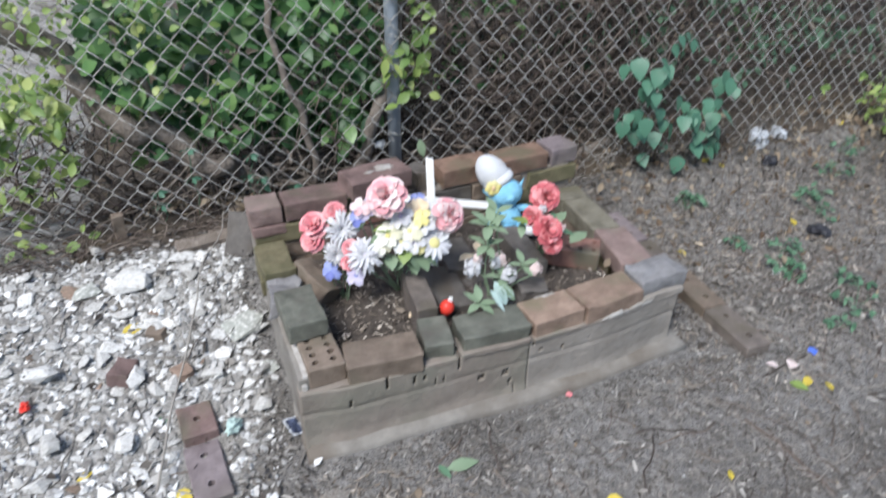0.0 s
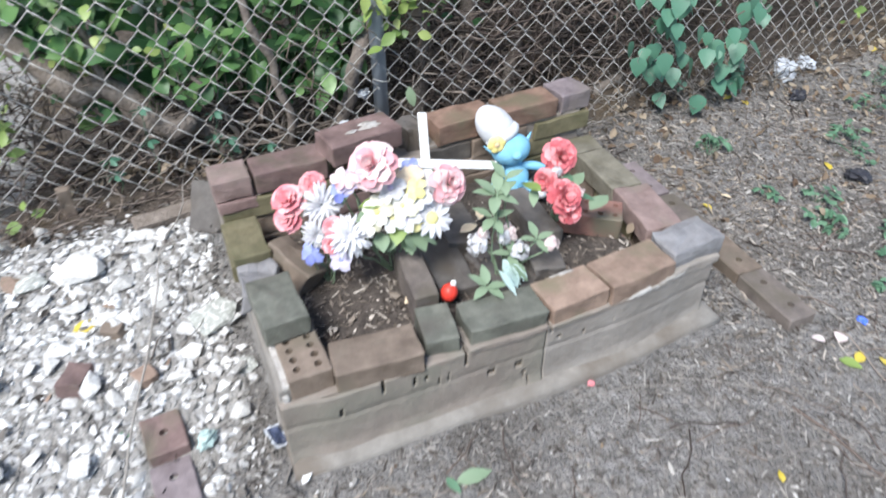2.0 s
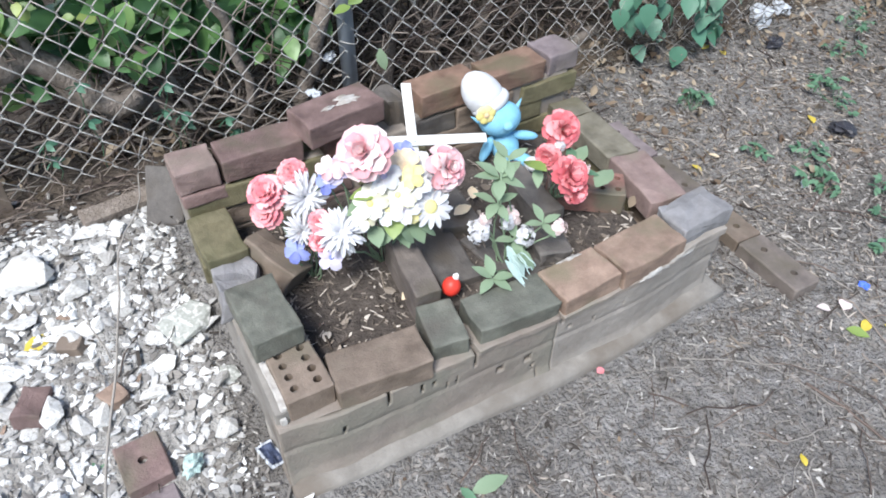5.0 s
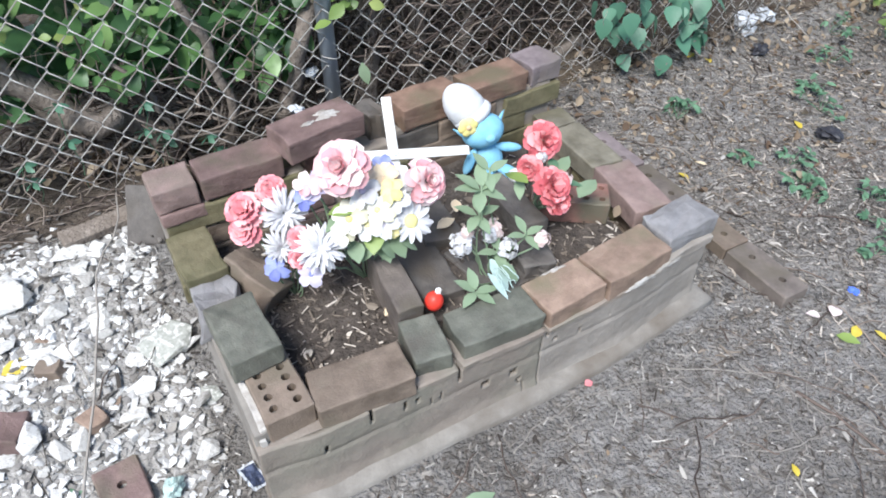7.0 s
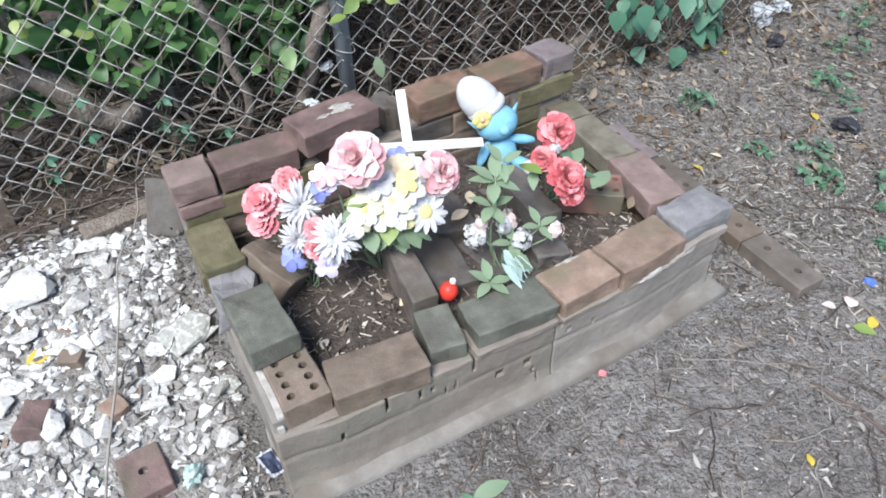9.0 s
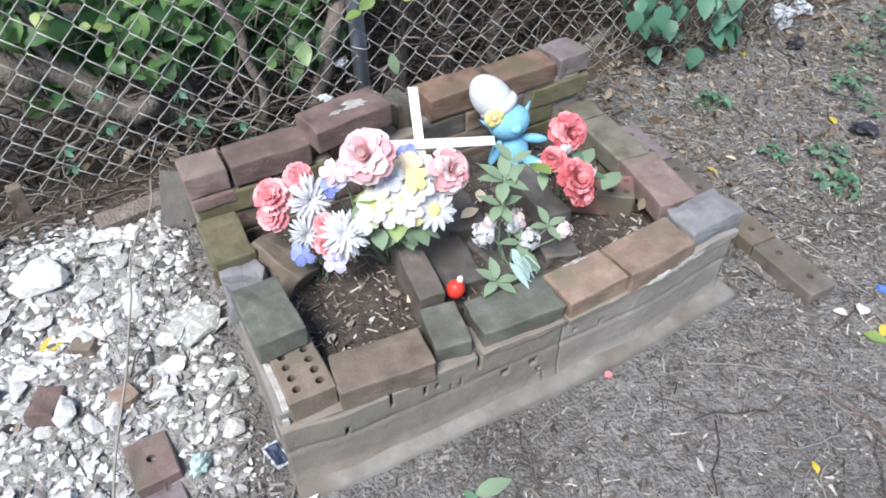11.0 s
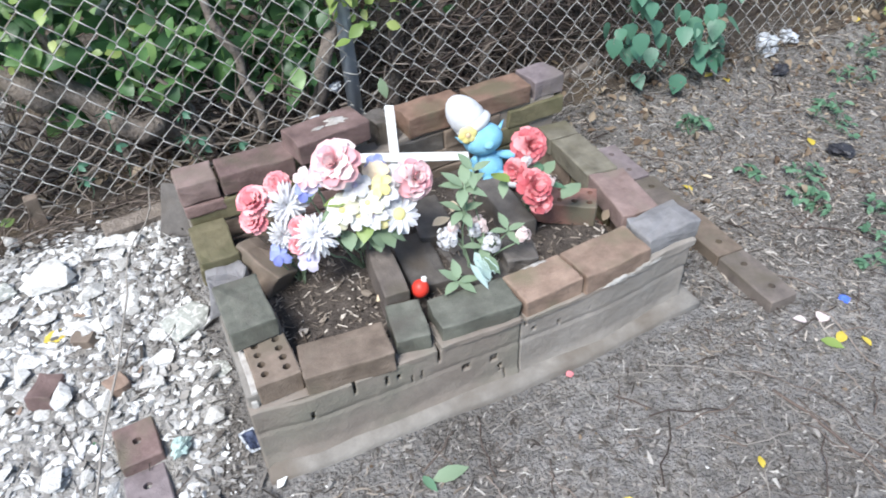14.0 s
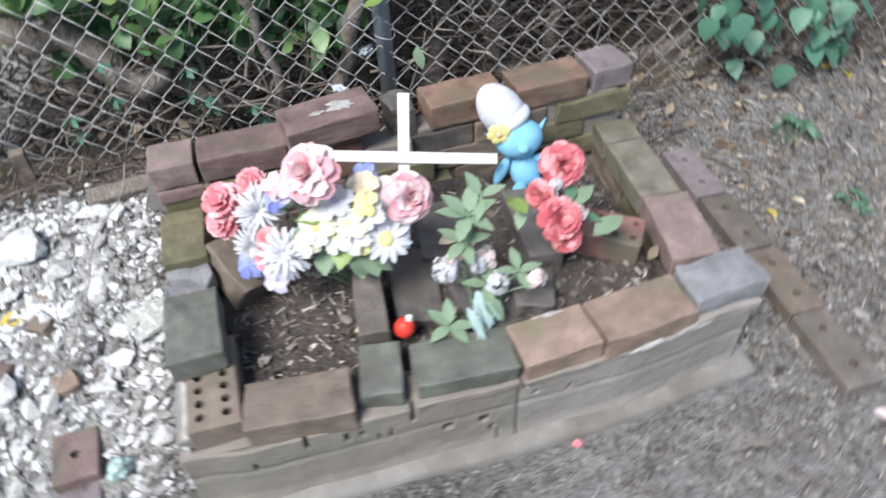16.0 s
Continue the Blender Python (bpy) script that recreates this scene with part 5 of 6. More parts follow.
def add_flower(root, kind, x, y, z, size, mat_, seed, heart=None, foot=None, aim=FRONT, label=""):
    r = random.Random(seed * 7 + 1)
    n = (Vector(aim).normalized() + Vector((r.uniform(-0.28, 0.28), r.uniform(-0.2, 0.2), r.uniform(-0.15, 0.15)))).normalized()
    p = Vector((x, y, z)) - root.matrix_world.translation
    verts, faces = bloom(kind, size, seed)
    m = face_to(p, n, r.uniform(0, 360))
    ob = new(kind + "_bloom" if kind != "cluster" else "blossom_head", from_arrays(kind, verts, faces, mat_))
    ob.parent, ob.matrix_basis = root, m
    tagged(ob, label)
    if heart:
        bm = bmesh.new()
        bmesh.ops.create_uvsphere(bm, u_segments=12, v_segments=8, radius=size * HEARTS.get(kind, (0.12, None))[0])
        bmesh.ops.scale(bm, vec=(1, 1, 0.45), verts=bm.verts)
        bmesh.ops.translate(bm, vec=(0, 0, size * 0.05), verts=bm.verts)
        h = part("heart", bm, heart, ob)
        h.matrix_basis = Matrix.Identity(4)
    if foot:
        f = Vector(foot) - root.matrix_world.translation
        verts, faces = [], []
        tube_into(verts, faces, wander(f, p - n * size * 0.1, 6, 0.03, r), 0.0022, 5)
        s = new("stem", from_arrays("stem", verts, faces, M_FAKELEAF))
        s.parent = root
    return ob


def add_leaf(root, x, y, z, size, mat_, rz, tilt=0.0, wide=0.55, roll=0.0, label=""):
    verts, faces = [], []
    leaf_into(verts, faces, Matrix.Identity(4), size, size * wide, 0.15, 0.2)
    ob = new("leaf", from_arrays("leaf", verts, faces, mat_))
    p = Vector((x, y, z)) - root.matrix_world.translation
    ob.parent = root
    ob.matrix_basis = Matrix.Translation(p) @ pose(0, 0, 0, 0, 0, rz) @ pose(0, 0, 0, 0, -tilt, 0) @ pose(0, 0, 0, roll, 0, 0) @ Matrix.Translation((-size * 0.5, 0, 0))
    return tagged(ob, label)


def bouquet_middle():
    root = empty("flower_arrangement", pose(0.36, 0.33, 0.165), "artificial bouquet of pink roses, white daisies and pansies", "flowers", "artificial flowers")
    ft = (0.36, 0.33, 0.165)
    add_flower(root, "rose", 0.312, 0.295, 0.532, 0.096, M_ROSE, 1, foot=ft, label="large pale pink rose")
    add_flower(root, "rose", 0.478, 0.264, 0.458, 0.084, M_ROSE, 2, foot=ft, aim=(0.1, -0.7, 0.6), label="pink rose with a deeper heart")
    add_flower(root, "daisy", 0.423, 0.229, 0.400, 0.092, M_PETAL, 3, M_YPETAL, ft, label="white daisy")
    add_flower(root, "mum", 0.237, 0.26, 0.384, 0.108, M_PETAL, 4, M_LILAC, ft, label="large white many-petalled daisy")
    for k, (x, y, z, s, m_, h) in enumerate((
            (0.303, 0.26, 0.432, 0.072, M_CREAM, M_YPETAL), (0.345, 0.28, 0.472, 0.07, M_PETAL, M_LILAC), (0.402, 0.30, 0.475, 0.07, M_PEACH, None),
            (0.431, 0.29, 0.452, 0.07, M_PETAL, None), (0.400, 0.25, 0.452, 0.066, M_PETAL, M_YPETAL), (0.361, 0.25, 0.440, 0.066, M_CREAM, M_YPETAL),
            (0.335, 0.245, 0.415, 0.06, M_PETAL, M_YPETAL), (0.365, 0.235, 0.41, 0.06, M_PETAL, M_LILAC), (0.378, 0.23, 0.400, 0.05, M_YPETAL, None),
            (0.262, 0.33, 0.480, 0.062, M_LILAC, None), (0.243, 0.33, 0.462, 0.05, M_BLUE, M_PETAL), (0.447, 0.28, 0.412, 0.05, M_BLUE, None),
            (0.409, 0.32, 0.485, 0.05, M_BLUE, None), (0.25, 0.325, 0.495, 0.05, M_ROSE, None), (0.395, 0.255, 0.47, 0.05, M_YPETAL, None), (0.28, 0.25, 0.41, 0.05, M_CREAM, None))):
        add_flower(root, "pansy", x, y, z, s, m_, 20 + k, h, ft)
    for x, y, z, s, rz, t, m_ in ((0.304, 0.24, 0.362, 0.05, -100, -20, M_FAKELEAF), (0.392, 0.22, 0.352, 0.055, -70, -35, M_FAKELEAF), (0.365, 0.215, 0.36, 0.05, -40, -40, M_FAKELEAF),
                                  (0.29, 0.275, 0.42, 0.07, 190, 10, M_FAKELEAF), (0.34, 0.23, 0.385, 0.06, -120, -20, M_LIME), (0.28, 0.27, 0.395, 0.05, 200, -20, M_LIME), (0.41, 0.21, 0.36, 0.05, -20, -30, M_FAKELEAF),
                                  (0.33, 0.25, 0.345, 0.05, -150, -30, M_FAKELEAF), (0.37, 0.24, 0.335, 0.055, -90, -30, M_FAKELEAF), (0.30, 0.28, 0.445, 0.06, 170, 10, M_LIME)):
        add_leaf(root, x, y, z, s, m_, rz, t, 0.75)


def bouquet_left():
    root = empty("flower_arrangement", pose(0.19, 0.37, 0.165), "artificial bouquet of coral carnations and white spider daisies", "flowers", "artificial flowers")
    ft = (0.20, 0.37, 0.165)
    add_flower(root, "carnation", 0.138, 0.411, 0.412, 0.082, M_CORAL, 5, foot=ft, label="coral-red carnation")
    add_flower(root, "carnation", 0.128, 0.40, 0.372, 0.07, M_CORAL, 6, foot=ft)
    add_flower(root, "carnation", 0.20, 0.42, 0.436, 0.062, M_CORAL, 7, foot=ft)
    add_flower(root, "mum", 0.204, 0.367, 0.412, 0.105, M_PETAL, 8, foot=ft, label="white spider daisy", aim=(0.1, -0.75, 0.5))
    add_flower(root, "mum", 0.178, 0.33, 0.362, 0.08, M_PETAL, 9, foot=ft, aim=(-0.2, -0.9, 0.2))
    add_flower(root, "carnation", 0.212, 0.31, 0.382, 0.05, M_CORAL, 10, foot=ft)
    add_flower(root, "carnation", 0.200, 0.29, 0.350, 0.045, M_CORAL, 11, foot=ft)
    add_flower(root, "pansy", 0.157, 0.33, 0.306, 0.055, M_BLUE, 12, foot=ft)
    add_flower(root, "pansy", 0.211, 0.262, 0.323, 0.055, M_LILAC, 13, M_BLUE, foot=ft)
    add_leaf(root, 0.25, 0.39, 0.39, 0.06, M_FAKELEAF, 20, 30)


def bouquet_right():
    root = empty("flower_arrangement", pose(0.79, 0.27, 0.24), "artificial red roses with green and white sprigs", "flowers", "artificial flowers")
    ft = (0.80, 0.28, 0.24)
    up = (-0.1, -0.7, 0.6)
    add_flower(root, "rose", 0.792, 0.285, 0.442, 0.078, M_REDROSE, 14, foot=ft, aim=up, label="faded red rose")
    add_flower(root, "carnation", 0.752, 0.19, 0.392, 0.086, M_REDROSE, 15, foot=ft, aim=up, label="faded red ruffled rose")
    add_flower(root, "carnation", 0.735, 0.25, 0.408, 0.06, M_REDROSE, 16, foot=ft, aim=(-0.6, -0.7, 0.3))
    add_flower(root, "carnation", 0.765, 0.175, 0.352, 0.06, M_REDROSE, 17, foot=ft, aim=(0, -0.9, 0.2))
    add_flower(root, "cluster", 0.80, 0.2, 0.385, 0.03, M_BLUSH, 18, foot=ft)
    add_flower(root, "cluster", 0.77, 0.26, 0.42, 0.028, M_PETAL, 19, foot=ft)
    for x, y, z, s, rz, t, m_ in ((0.86, 0.19, 0.352, 0.085, 25, 10, M_FAKELEAF), (0.82, 0.24, 0.396, 0.07, 30, 20, M_FAKELEAF), (0.675, 0.22, 0.43, 0.07, 100, 0, M_LIME), (0.68, 0.21, 0.40, 0.05, -120, -20, M_FAKELEAF),
                                  (0.83, 0.21, 0.36, 0.05, -30, 0, M_WEED), (0.80, 0.25, 0.40, 0.05, 60, 10, M_WEED)):
        add_leaf(root, x, y, z, s, m_, rz, t, 0.5)


def leaf_plant():
    root = empty("flower_sprig", pose(0.59, 0.17, 0.19), "artificial sprig of white blossom clusters with pale green leaves", "flowers", "artificial flowers")
    ft = (0.59, 0.17, 0.19)
    for k, (x, y, z, s) in enumerate(((0.531, 0.199, 0.312, 0.056), (0.61, 0.20, 0.318, 0.05), (0.616, 0.149, 0.302, 0.046), (0.684, 0.12, 0.322, 0.036), (0.588, 0.18, 0.33, 0.035), (0.54, 0.195, 0.345, 0.03))):
        add_flower(root, "cluster", x, y, z, s, M_BLUSH if k % 2 else M_PETAL, 40 + k, foot=ft, label="small white blossom cluster")
    r = random.Random(5)
    for cx, cy, cz, n, s in ((0.573, 0.20, 0.455, 6, 0.058), (0.562, 0.19, 0.398, 5, 0.052), (0.604, 0.22, 0.475, 3, 0.05), (0.507, 0.10, 0.276, 5, 0.05), (0.655, 0.14, 0.34, 4, 0.045), (0.60, 0.16, 0.30, 4, 0.05)):
        verts, faces = [], []
        tube_into(verts, faces, wander(Vector(ft) - Vector((0.59, 0.17, 0.19)), Vector((cx, cy, cz)) - Vector((0.59, 0.17, 0.19)), 6, 0.03, r), 0.002, 5)
        new("stem", from_arrays("stem", verts, faces, M_FAKELEAF)).parent = root
        for k in range(n):
            a = 360 * k / n + r.uniform(-15, 15)
            add_leaf(root, cx + s * 0.5 * math.cos(radians(a)), cy + s * 0.5 * math.sin(radians(a)) * 0.8, cz - 0.004 + s * 0.3 * math.sin(radians(a)), s, M_FAKELEAF, a, 18 + 25 * math.sin(radians(a)), 0.5)
    add_leaf(root, 0.581, 0.12, 0.268, 0.075, M_TEAL, -80, -25, 0.5, label="faded blue-white leaf")
    add_leaf(root, 0.60, 0.115, 0.27, 0.06, M_FAKELEAF, -60, -20, 0.6)
    add_leaf(root, 0.555, 0.085, 0.275, 0.07, M_TEAL, -70, -25, 0.3, label="faded blue-white leaf")
    verts, faces = [], []
    o = Vector((0.59, 0.17, 0.19))
    for k in range(5):
        a = Vector((0.555 + 0.006 * k, 0.11, 0.30)) - o
        b = Vector((0.545 + 0.012 * k, 0.04 + 0.008 * k, 0.286)) - o
        tube_into(verts, faces, wander(a, b, 6, 0.015, r), 0.0014, 4)
    s = new("ribbon", from_arrays("ribbon", verts, faces, M_TEAL))
    s.parent = root
    tagged(s, "frayed pale ribbon threads")


bouquet_middle()
bouquet_left()
bouquet_right()
leaf_plant()


# ---- weeds ----
def weed(x, y, size, n, seed, mat_=None):
    r = random.Random(seed)
    z0 = gz(x, y)
    root = empty("weed", pose(x, y, z0), "low green weed growing in the dirt", "weed", "weeds")
    sv, sf = [], []
    lv, lf = [], []
    for k in range(n):
        a = r.uniform(0, 6.28)
        d = size * r.uniform(0.2, 1.0)
        tip = Vector((d * math.cos(a), d * math.sin(a), size * r.uniform(0.25, 0.7)))
        tube_into(sv, sf, wander((0, 0, -0.005), tip, 5, size * 0.15, r), 0.0012, 4)
        for j in range(r.randint(3, 5)):
            b = a + r.uniform(-1.8, 1.8)
            m = Matrix.Translation(tip) @ Euler((r.gauss(0, 0.3), r.uniform(-0.5, 0.4), b)).to_matrix().to_4x4()
            leaf_into(lv, lf, m, r.uniform(0.018, 0.036), r.uniform(0.011, 0.019), 0.2, 0.3)
    o = tagged(new("stalk", from_arrays("stalk", sv, sf, M_WEED)), kind="stuff")
    o.parent = root
    o = tagged(new("foliage", from_arrays("foliage", lv, lf, mat_ or M_WEED)), kind="stuff")
    o.parent = root


for k, (x, y, s, n) in enumerate(((1.72, 0.68, 0.09, 14), (1.80, 0.72, 0.05, 8), (1.735, 0.395, 0.05, 9), (1.80, 0.23, 0.09, 16), (1.86, 0.30, 0.08, 12), (1.78, 0.15, 0.05, 8), (2.22, 0.47, 0.11, 16),
                                  (2.33, 0.55, 0.09, 12), (1.84, -0.06, 0.09, 12), (1.95, 0.05, 0.08, 10), (2.55, 0.7, 0.12, 14), (2.75, 0.85, 0.13, 16), (1.70, -0.12, 0.05, 7), (2.9, 0.6, 0.12, 14), (2.1, -0.1, 0.1, 12))):
    weed(x, y, s * 0.85, max(5, int(n * 0.6)), 100 + k)


# ---- vine on the fence ----
def fence_vine():
    r = random.Random(9)
    root = empty("climbing_vine", pose(1.72, 0.98, gz(1.72, 0.98)), "broad-leaved blue-green vine hanging on the fence", "vine")
    z0 = gz(1.72, 0.98)
    for k in range(9):
        a = (r.uniform(-0.05, 0.2), 0.02, 0)
        b = (r.uniform(-0.22, 0.32), r.uniform(-0.06, 0.03), r.uniform(0.2, 0.62))
        verts, faces = [], []
        pts = wander(a, b, 9, 0.08, r)
        tube_into(verts, faces, pts, 0.0025, 5)
        new("stem", from_arrays("stem", verts, faces, M_TWIG)).parent = root
    for k in range(60):
        x = r.uniform(-0.22, 0.34)
        z = r.uniform(0.03, 0.58)
        if x > 0.12 and z > 0.42 or x < -0.08 and z < 0.15:
            z = r.uniform(0.15, 0.35)
        s = r.uniform(0.05, 0.09)
        verts, faces = [], []
        leaf_into(verts, faces, Matrix.Identity(4), s, s * 0.85, 0.12, 0.2, [(0.0, 0.1), (0.12, 0.42), (0.35, 0.5), (0.7, 0.3), (1.0, 0.0)])
        ob = new("leaf", from_arrays("leaf", verts, faces, M_BLUELEAF))
        ob.parent = root
        ob.matrix_basis = Matrix.Translation((x, r.uniform(-0.13, 0.0), z + 0.03)) @ pose(0, 0, 0, 0, 0, -95 + r.uniform(-55, 55)) @ pose(0, 0, 0, r.uniform(-20, 20), 52 + r.uniform(-22, 22), 0)


fence_vine()


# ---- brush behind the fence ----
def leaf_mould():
    """Dark soil sheet: the shrubs' shade, and debris at the fence foot, as colour."""
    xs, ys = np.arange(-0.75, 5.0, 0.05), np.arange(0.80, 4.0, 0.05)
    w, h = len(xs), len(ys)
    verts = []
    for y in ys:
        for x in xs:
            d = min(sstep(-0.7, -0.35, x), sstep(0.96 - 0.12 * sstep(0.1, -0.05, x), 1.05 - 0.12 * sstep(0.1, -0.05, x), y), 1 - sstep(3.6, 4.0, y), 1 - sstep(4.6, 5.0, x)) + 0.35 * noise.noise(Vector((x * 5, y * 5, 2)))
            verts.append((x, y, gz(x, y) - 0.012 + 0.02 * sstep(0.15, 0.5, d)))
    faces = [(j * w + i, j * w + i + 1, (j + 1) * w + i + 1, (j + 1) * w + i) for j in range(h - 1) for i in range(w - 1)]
    tagged(new("leaf_mould", from_arrays("leaf_mould", verts, faces, M_SHADED_SOIL)), "dark soil sheet with the shade of the shrubs painted in", "ground", kind="structure")


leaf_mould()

def limb(name, pts, r0, r1, label, seed, sway=0.05):
    r = random.Random(seed)
    line = []
    for a, b in zip(pts, pts[1:]):
        line += wander(a, b, 7, sway, r)[(1 if line else 0):]
    verts, faces = [], []
    n = len(line)
    tube_into(verts, faces, line, [r0 + (r1 - r0) * i / n for i in range(n)], 9)
    return tagged(new(name, from_arrays(name, verts, faces, M_BARK)), label, "branch", "branches behind the fence")


limb("fallen_limb", [(-0.75, 1.32, 1.0), (-0.42, 1.17, 0.62), (-0.12, 1.12, 0.33), (0.10, 1.12, 0.12)], 0.044, 0.030, "thick grey-brown fallen limb behind the fence", 1, 0.11)
limb("woody_stem", [(0.12, 1.10, 1.15), (0.19, 1.075, 0.70), (0.27, 1.075, 0.36), (0.30, 1.10, 0.02)], 0.010, 0.016, "thin reddish-brown woody stem behind the fence", 2)
limb("woody_stem", [(0.78, 1.12, 1.2), (0.61, 1.085, 0.66), (0.50, 1.08, 0.33), (0.44, 1.12, 0.0)], 0.020, 0.027, "crooked brown woody stem behind the fence", 3)
limb("woody_stem", [(0.95, 1.35, 1.3), (0.82, 1.22, 0.7), (0.74, 1.16, 0.0)], 0.03, 0.045, "dark brown trunk of a shrub behind the fence", 4)
limb("woody_stem", [(1.12, 1.40, 1.3), (1.00, 1.28, 0.6), (0.95, 1.22, 0.0)], 0.02, 0.035, "dark brown woody stem behind the fence", 5)
limb("woody_stem", [(1.4, 1.30, 1.2), (1.22, 1.22, 0.55), (1.15, 1.22, 0.0)], 0.014, 0.022, "brown woody stem behind the fence", 6)
limb("woody_stem", [(-0.30, 1.2, 0.9), (-0.22, 1.15, 0.5), (-0.12, 1.14, 0.1)], 0.010, 0.016, "brown woody stem behind the fence", 7)
limb("woody_stem", [(0.02, 1.10, 0.45), (0.10, 1.09, 0.28), (0.14, 1.10, 0.05)], 0.006, 0.010, "short grey dead stem behind the fence", 8)
limb("fallen_limb", [(0.9, 1.20, 0.10), (1.3, 1.13, 0.09), (1.65, 1.16, 0.10)], 0.03, 0.024, "brown fallen limb lying along the fence foot", 9)
limb("fallen_limb", [(-1.6, 1.5, 0.16), (-1.1, 1.35, 0.16), (-0.62, 1.3, 0.14)], 0.014, 0.018, "grey fallen limb on the ground behind the fence", 10)


def brush(name, n, box, length, rad, label, seed, mat_, upright=0.5, sway=0.3, near=1.045):
    """A tangle of thin dead stems."""
    r = random.Random(seed)
    verts, faces = [], []
    for _ in range(n):
        x, y = r.uniform(box[0], box[1]), r.uniform(box[2], box[3])
        z = gz(x, y) + r.uniform(box[4], box[5]) ** 1.0
        l = r.uniform(*length)
        d = Vector((r.gauss(0, 1), r.gauss(0, 0.5), r.gauss(0, 1) * 0.6 + upright)).normalized() * l
        b = Vector((x, y, z)) + d
        b.y, b.z = max(b.y, near), max(b.z, gz(b.x, b.y) + 0.003)
        pts = [Vector((p.x, max(p.y, near), max(p.z, gz(p.x, p.y) + 0.002))) for p in wander((x, y, z), b, 8, l * sway, r)]
        q = r.uniform(*rad)
        tube_into(verts, faces, pts, [q * (1 - 0.6 * i / 8) for i in range(9)], 4)
    return tagged(new(name, from_arrays(name, verts, faces, mat_)), label, "brush", kind="stuff")


brush("dead_vines", 800, (0.6, 1.9, 1.06, 1.5, 0.0, 0.85), (0.2, 0.7), (0.0015, 0.006), "tangle of dead brown vines behind the fence", 1, M_TWIG)
brush("dead_vines", 600, (1.7, 4.2, 1.07, 1.7, 0.0, 0.9), (0.2, 0.7), (0.0015, 0.005), "tangle of dry grey-brown vines along the fence", 2, M_TWIG)
brush("dead_vines", 380, (-1.0, 0.6, 1.06, 1.5, 0.0, 0.3), (0.15, 0.5), (0.001, 0.005), "thin dead stems among green leaves behind the fence", 3, M_TWIG)
brush("dead_vines", 420, (0.3, 4.6, 1.7, 3.4, 0.0, 1.2), (0.4, 1.1), (0.003, 0.012), "dense bare brush far behind the fence", 4, M_TWIG)
brush("dead_vines", 170, (1.15, 2.6, 0.90, 1.03, 0.0, 0.12), (0.1, 0.35), (0.001, 0.0028), "dry straw-coloured stems hanging over the fence foot", 5, M_STRAW, 0.15, 0.25, 0.86)
brush("fallen_sticks", 130, (-0.75, 0.0, 0.86, 1.0, 0.0, 0.02), (0.05, 0.25), (0.001, 0.003), "dark twigs strewn along the fence foot", 7, M_TWIG, 0.05, 0.2, 0.84)
brush("fallen_sticks", 240, (-3.4, -0.5, 1.15, 4.5, 0.0, 0.08), (0.2, 0.9), (0.002, 0.008), "bleached sticks lying on the open ground behind the fence", 6, M_GREYSTEM, 0.05, 0.2)
brush("dead_vines", 90, (-0.2, 0.65, 1.06, 1.25, 0.0, 0.25), (0.15, 0.5), (0.002, 0.007), "pale crooked dead stems at the fence foot", 8, M_BARK, 0.35, 0.2)


def leaf_mass(name, n, box, size, mat_, label, seed, holes=0.0, pitch=2.2, curl=0.0):
    r = random.Random(seed)
    verts, faces = [], []
    k = 0
    while k < n:
        x, y = r.uniform(box[0], box[1]), r.uniform(box[2], box[3])
        z = gz(x, y) + r.uniform(box[4], box[5])
        if noise.noise(Vector((x * pitch * 1.6, y * pitch * 1.6, z * pitch * 1.6 + seed))) < holes * r.uniform(0.3, 1.6):
            continue
        s = r.uniform(*size)
        nrm = Vector((r.gauss(-0.1, 0.5), r.gauss(-0.55, 0.4), r.gauss(0.75, 0.35))).normalized()
        m = face_to((x, y, z), nrm, r.uniform(0, 360))
        leaf_into(verts, faces, m, s, s * r.uniform(0.5, 0.75), 0.2 + curl * r.uniform(-0.7, 0.9), 0.25 + curl * r.uniform(-0.8, 0.8))
        k += 1
    return tagged(new(name, from_arrays(name, verts, faces, mat_)), label, "foliage", kind="stuff")


leaf_mass("shrub_leaves", 2300, (-0.42, 0.62, 1.12, 1.7, 0.26, 1.2), (0.03, 0.095), M_LEAF, "dense dark green shrub leaves behind the fence", 1, 0.0)
leaf_mass("shrub_leaves", 300, (-0.35, 0.55, 1.06, 1.2, 0.30, 1.0), (0.04, 0.085), M_LEAF, "broad glossy green leaves close behind the fence", 12, 0.1)
leaf_mass("shrub_leaves", 700, (-0.80, 0.02, 1.05, 1.35, 0.40, 1.15), (0.02, 0.05), M_LIME, "sunlit yellow-green shrub leaves behind the fence", 2, 0.0)
leaf_mass("shrub_leaves", 200, (-0.72, -0.48, 0.95, 1.1, -0.02, 0.55), (0.03, 0.06), M_LIME, "yellow-green leaves climbing the fence", 3, -0.2)
leaf_mass("shrub_leaves", 260, (-2.0, -0.6, 1.3, 2.6, 0.0, 1.1), (0.03, 0.08), M_LIME, "sparse yellow-green leaves of saplings behind the fence", 13, 0.15)
leaf_mass("shrub_leaves", 500, (0.62, 1.7, 1.1, 1.7, 0.45, 1.3), (0.025, 0.06), M_LEAF, "scattered green leaves among brown vines", 4, 0.22)
leaf_mass("shrub_leaves", 1300, (1.7, 4.2, 1.1, 2.0, 0.12, 1.3), (0.025, 0.06), M_WEED, "green leaves mixed with dry vines along the fence", 5, 0.08)
leaf_mass("shrub_leaves", 2800, (-0.3, 4.6, 1.9, 3.4, 0.0, 1.6), (0.05, 0.11), M_LEAF, "dark green hedge leaves far behind the fence", 6, 0.02)
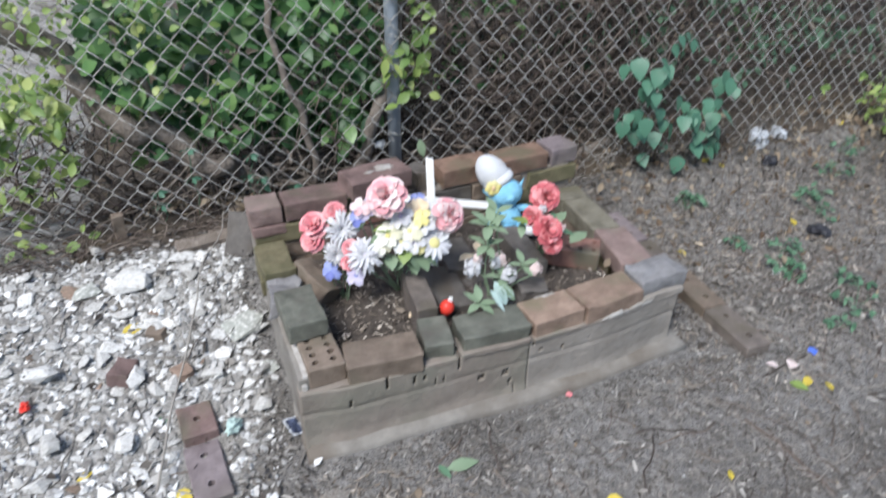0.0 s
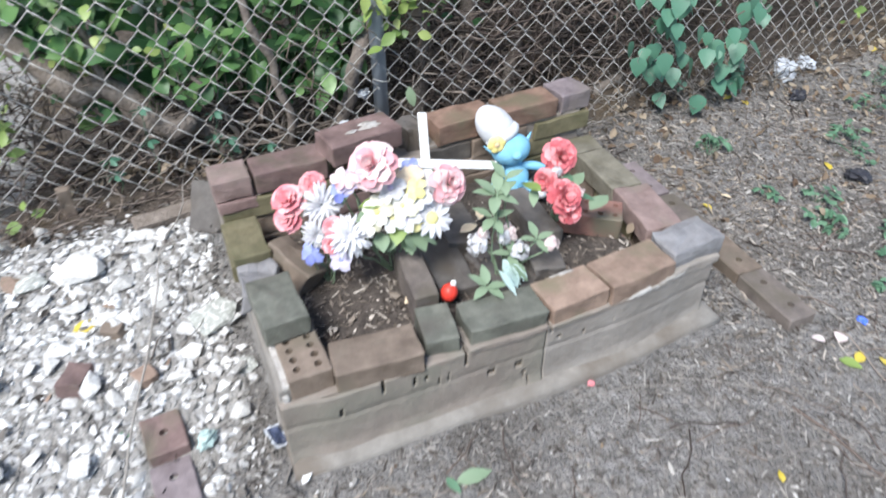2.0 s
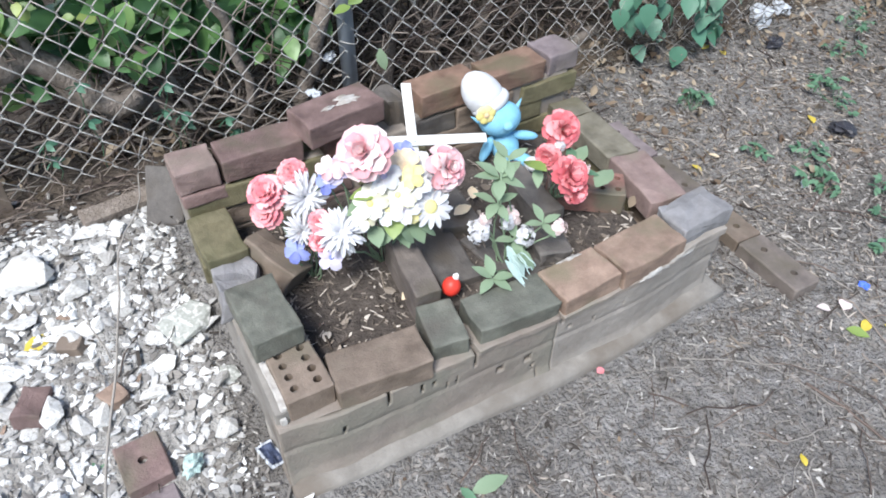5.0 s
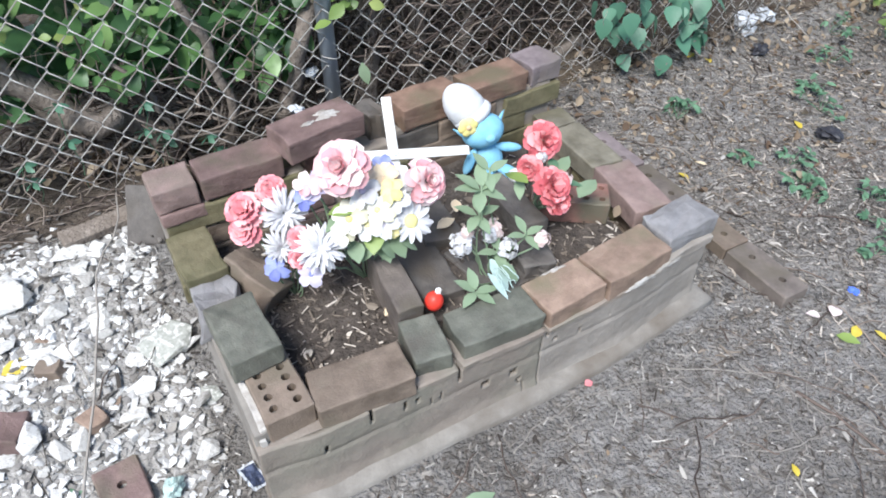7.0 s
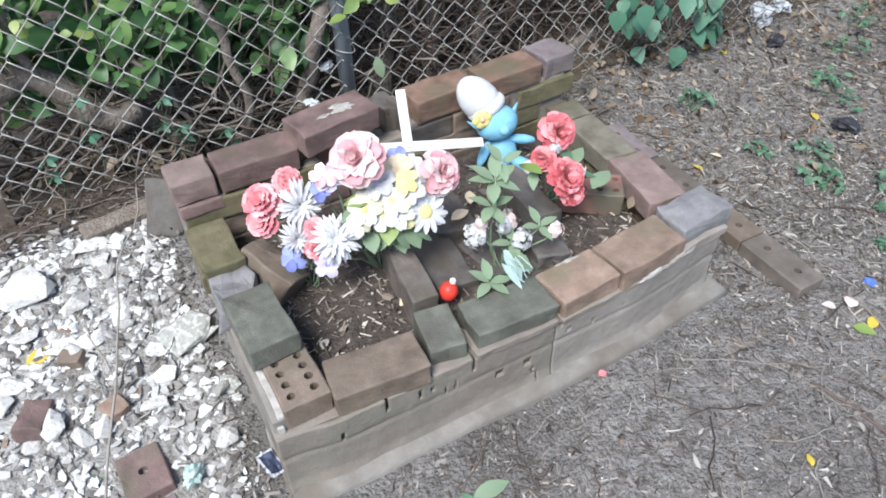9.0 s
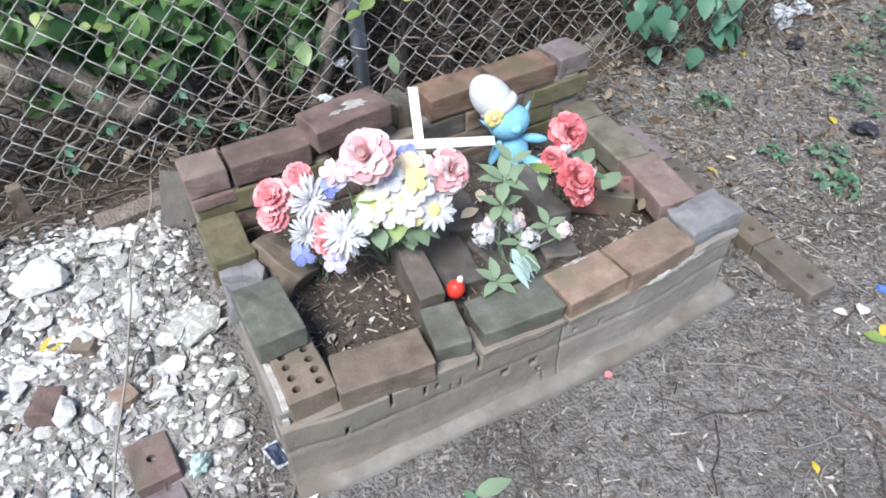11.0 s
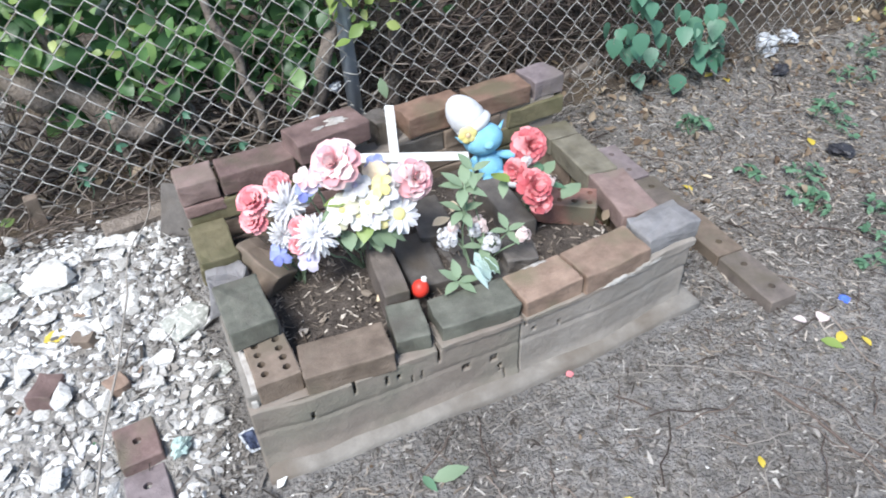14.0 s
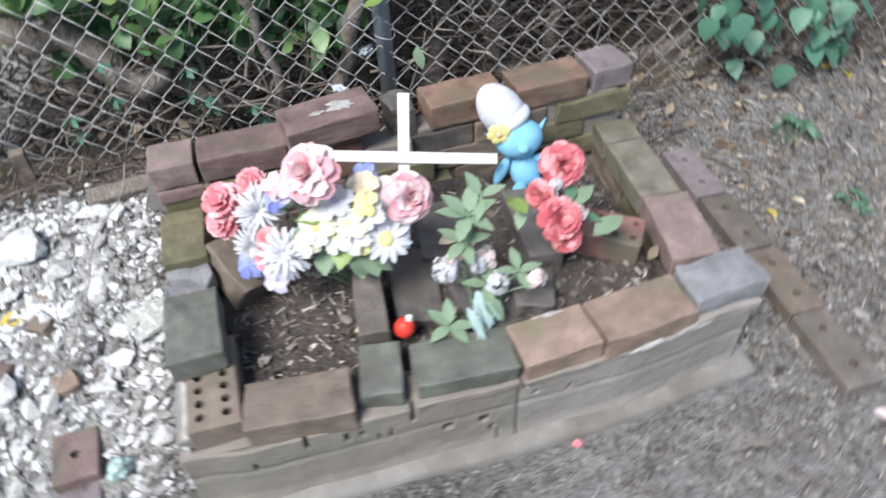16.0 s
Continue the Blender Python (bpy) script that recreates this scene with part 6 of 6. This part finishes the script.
leaf_mass("shrub_leaves", 900, (0.5, 4.0, 1.5, 2.4, 0.0, 1.2), (0.03, 0.07), M_LITTER, "dry brown leaves hanging in the brush", 7, 0.05)
leaf_mass("shrub_leaves", 60, (0.55, 0.75, 1.0, 1.06, 0.45, 0.9), (0.035, 0.06), M_LIME, "yellow-green vine leaves at the fence post", 8, 0.0)
leaf_mass("shrub_leaves", 190, (2.65, 3.5, 0.65, 1.05, 0.02, 0.25), (0.025, 0.055), M_LIME, "yellow-green weeds along the fence foot", 9, 0.1)
# Foliage above the visible shrubs, added only to block light behind the fence.
leaf_mass("shrub_leaves", 1500, (0.0, 4.2, 1.3, 2.4, 1.2, 2.2), (0.06, 0.12), M_LEAF, "unseen upper foliage added to shade the ground behind the fence", 10, 0.0)
leaf_mass("dry_leaves", 420, (1.25, 3.4, 0.86, 1.3, -0.004, 0.03), (0.015, 0.045), M_LITTER, "dry brown leaves banked against the fence foot", 14, -0.2, curl=1.0)
leaf_mass("dry_leaves", 260, (-0.5, 0.75, 1.05, 1.4, 0.0, 0.06), (0.02, 0.05), M_LITTER, "dry brown leaves under the shrubs", 15, -0.1, curl=1.0)


def leaf_sprig(x, z, size, seed):
    """A stalk that carries whorls of small blue-green leaflets."""
    r = random.Random(seed)
    root = empty("seedling", pose(x, 1.05, gz(x, 1.05)), "thin seedling with whorls of blue-green leaflets behind the fence", "weed", "seedlings")
    top = z - gz(x, 1.05)
    verts, faces = [], []
    pts = wander((0, 0.03, 0), (0, 0, top), 7, 0.03, r)
    tube_into(verts, faces, pts, 0.0016, 5)
    new("stalk", from_arrays("stalk", verts, faces, M_WEED)).parent = root
    for p in (pts[-1], pts[4]):
        for k in range(5):
            verts, faces = [], []
            leaf_into(verts, faces, Matrix.Identity(4), size, size * 0.5, 0.15, 0.2)
            ob = new("leaf", from_arrays("leaf", verts, faces, M_BLUELEAF))
            ob.parent = root
            ob.matrix_basis = Matrix.Translation(p) @ pose(0, 0, 0, 35, 0, 72 * k + r.uniform(-12, 12)) @ pose(0, 0, 0, 0, 8, 0)


for k, (x, z) in enumerate(((0.06, 0.345), (0.085, 0.25), (-0.14, 0.40), (0.20, 0.20), (-0.26, 0.26))):
    leaf_sprig(x, z, 0.034, 60 + k)


def pale_ground():
    """Open ground of a paler colour beyond the fence, past the end of the shrubs."""
    xs, ys = np.arange(-5.0, -0.3, 0.06), np.arange(1.05, 7.0, 0.06)
    w, h = len(xs), len(ys)
    verts = []
    for y in ys:
        for x in xs:
            d = min(sstep(-5.0, -4.2, x), 1 - sstep(-0.75, -0.35, x), sstep(1.05, 1.5, y), 1 - sstep(6.2, 7.0, y)) + 0.4 * noise.noise(Vector((x * 3, y * 3, 6)))
            verts.append((x, y, gz(x, y) - 0.014 + 0.022 * sstep(0.15, 0.55, d)))
    faces = [(j * w + i, j * w + i + 1, (j + 1) * w + i + 1, (j + 1) * w + i) for j in range(h - 1) for i in range(w - 1)]
    tagged(new("dusty_ground", from_arrays("dusty_ground", verts, faces, M_DUST)), "pale open ground behind the fence", "ground", kind="structure")


pale_ground()


def pale_leaf(x, y, z, s, rz, tilt, mat_, label):
    verts, faces = [], []
    leaf_into(verts, faces, Matrix.Identity(4), s, s * 0.5, 0.2, 0.2)
    ob = new("hanging_leaf", from_arrays("hanging_leaf", verts, faces, mat_))
    ob.matrix_world = pose(x, y, z, 0, 0, rz) @ pose(0, 0, 0, 40, tilt, 0)
    tagged(ob, label, "leaf")


pale_leaf(0.672, 1.0, 0.335, 0.07, -85, 70, M_FAKELEAF, "pale yellow-green leaf caught in the fence")
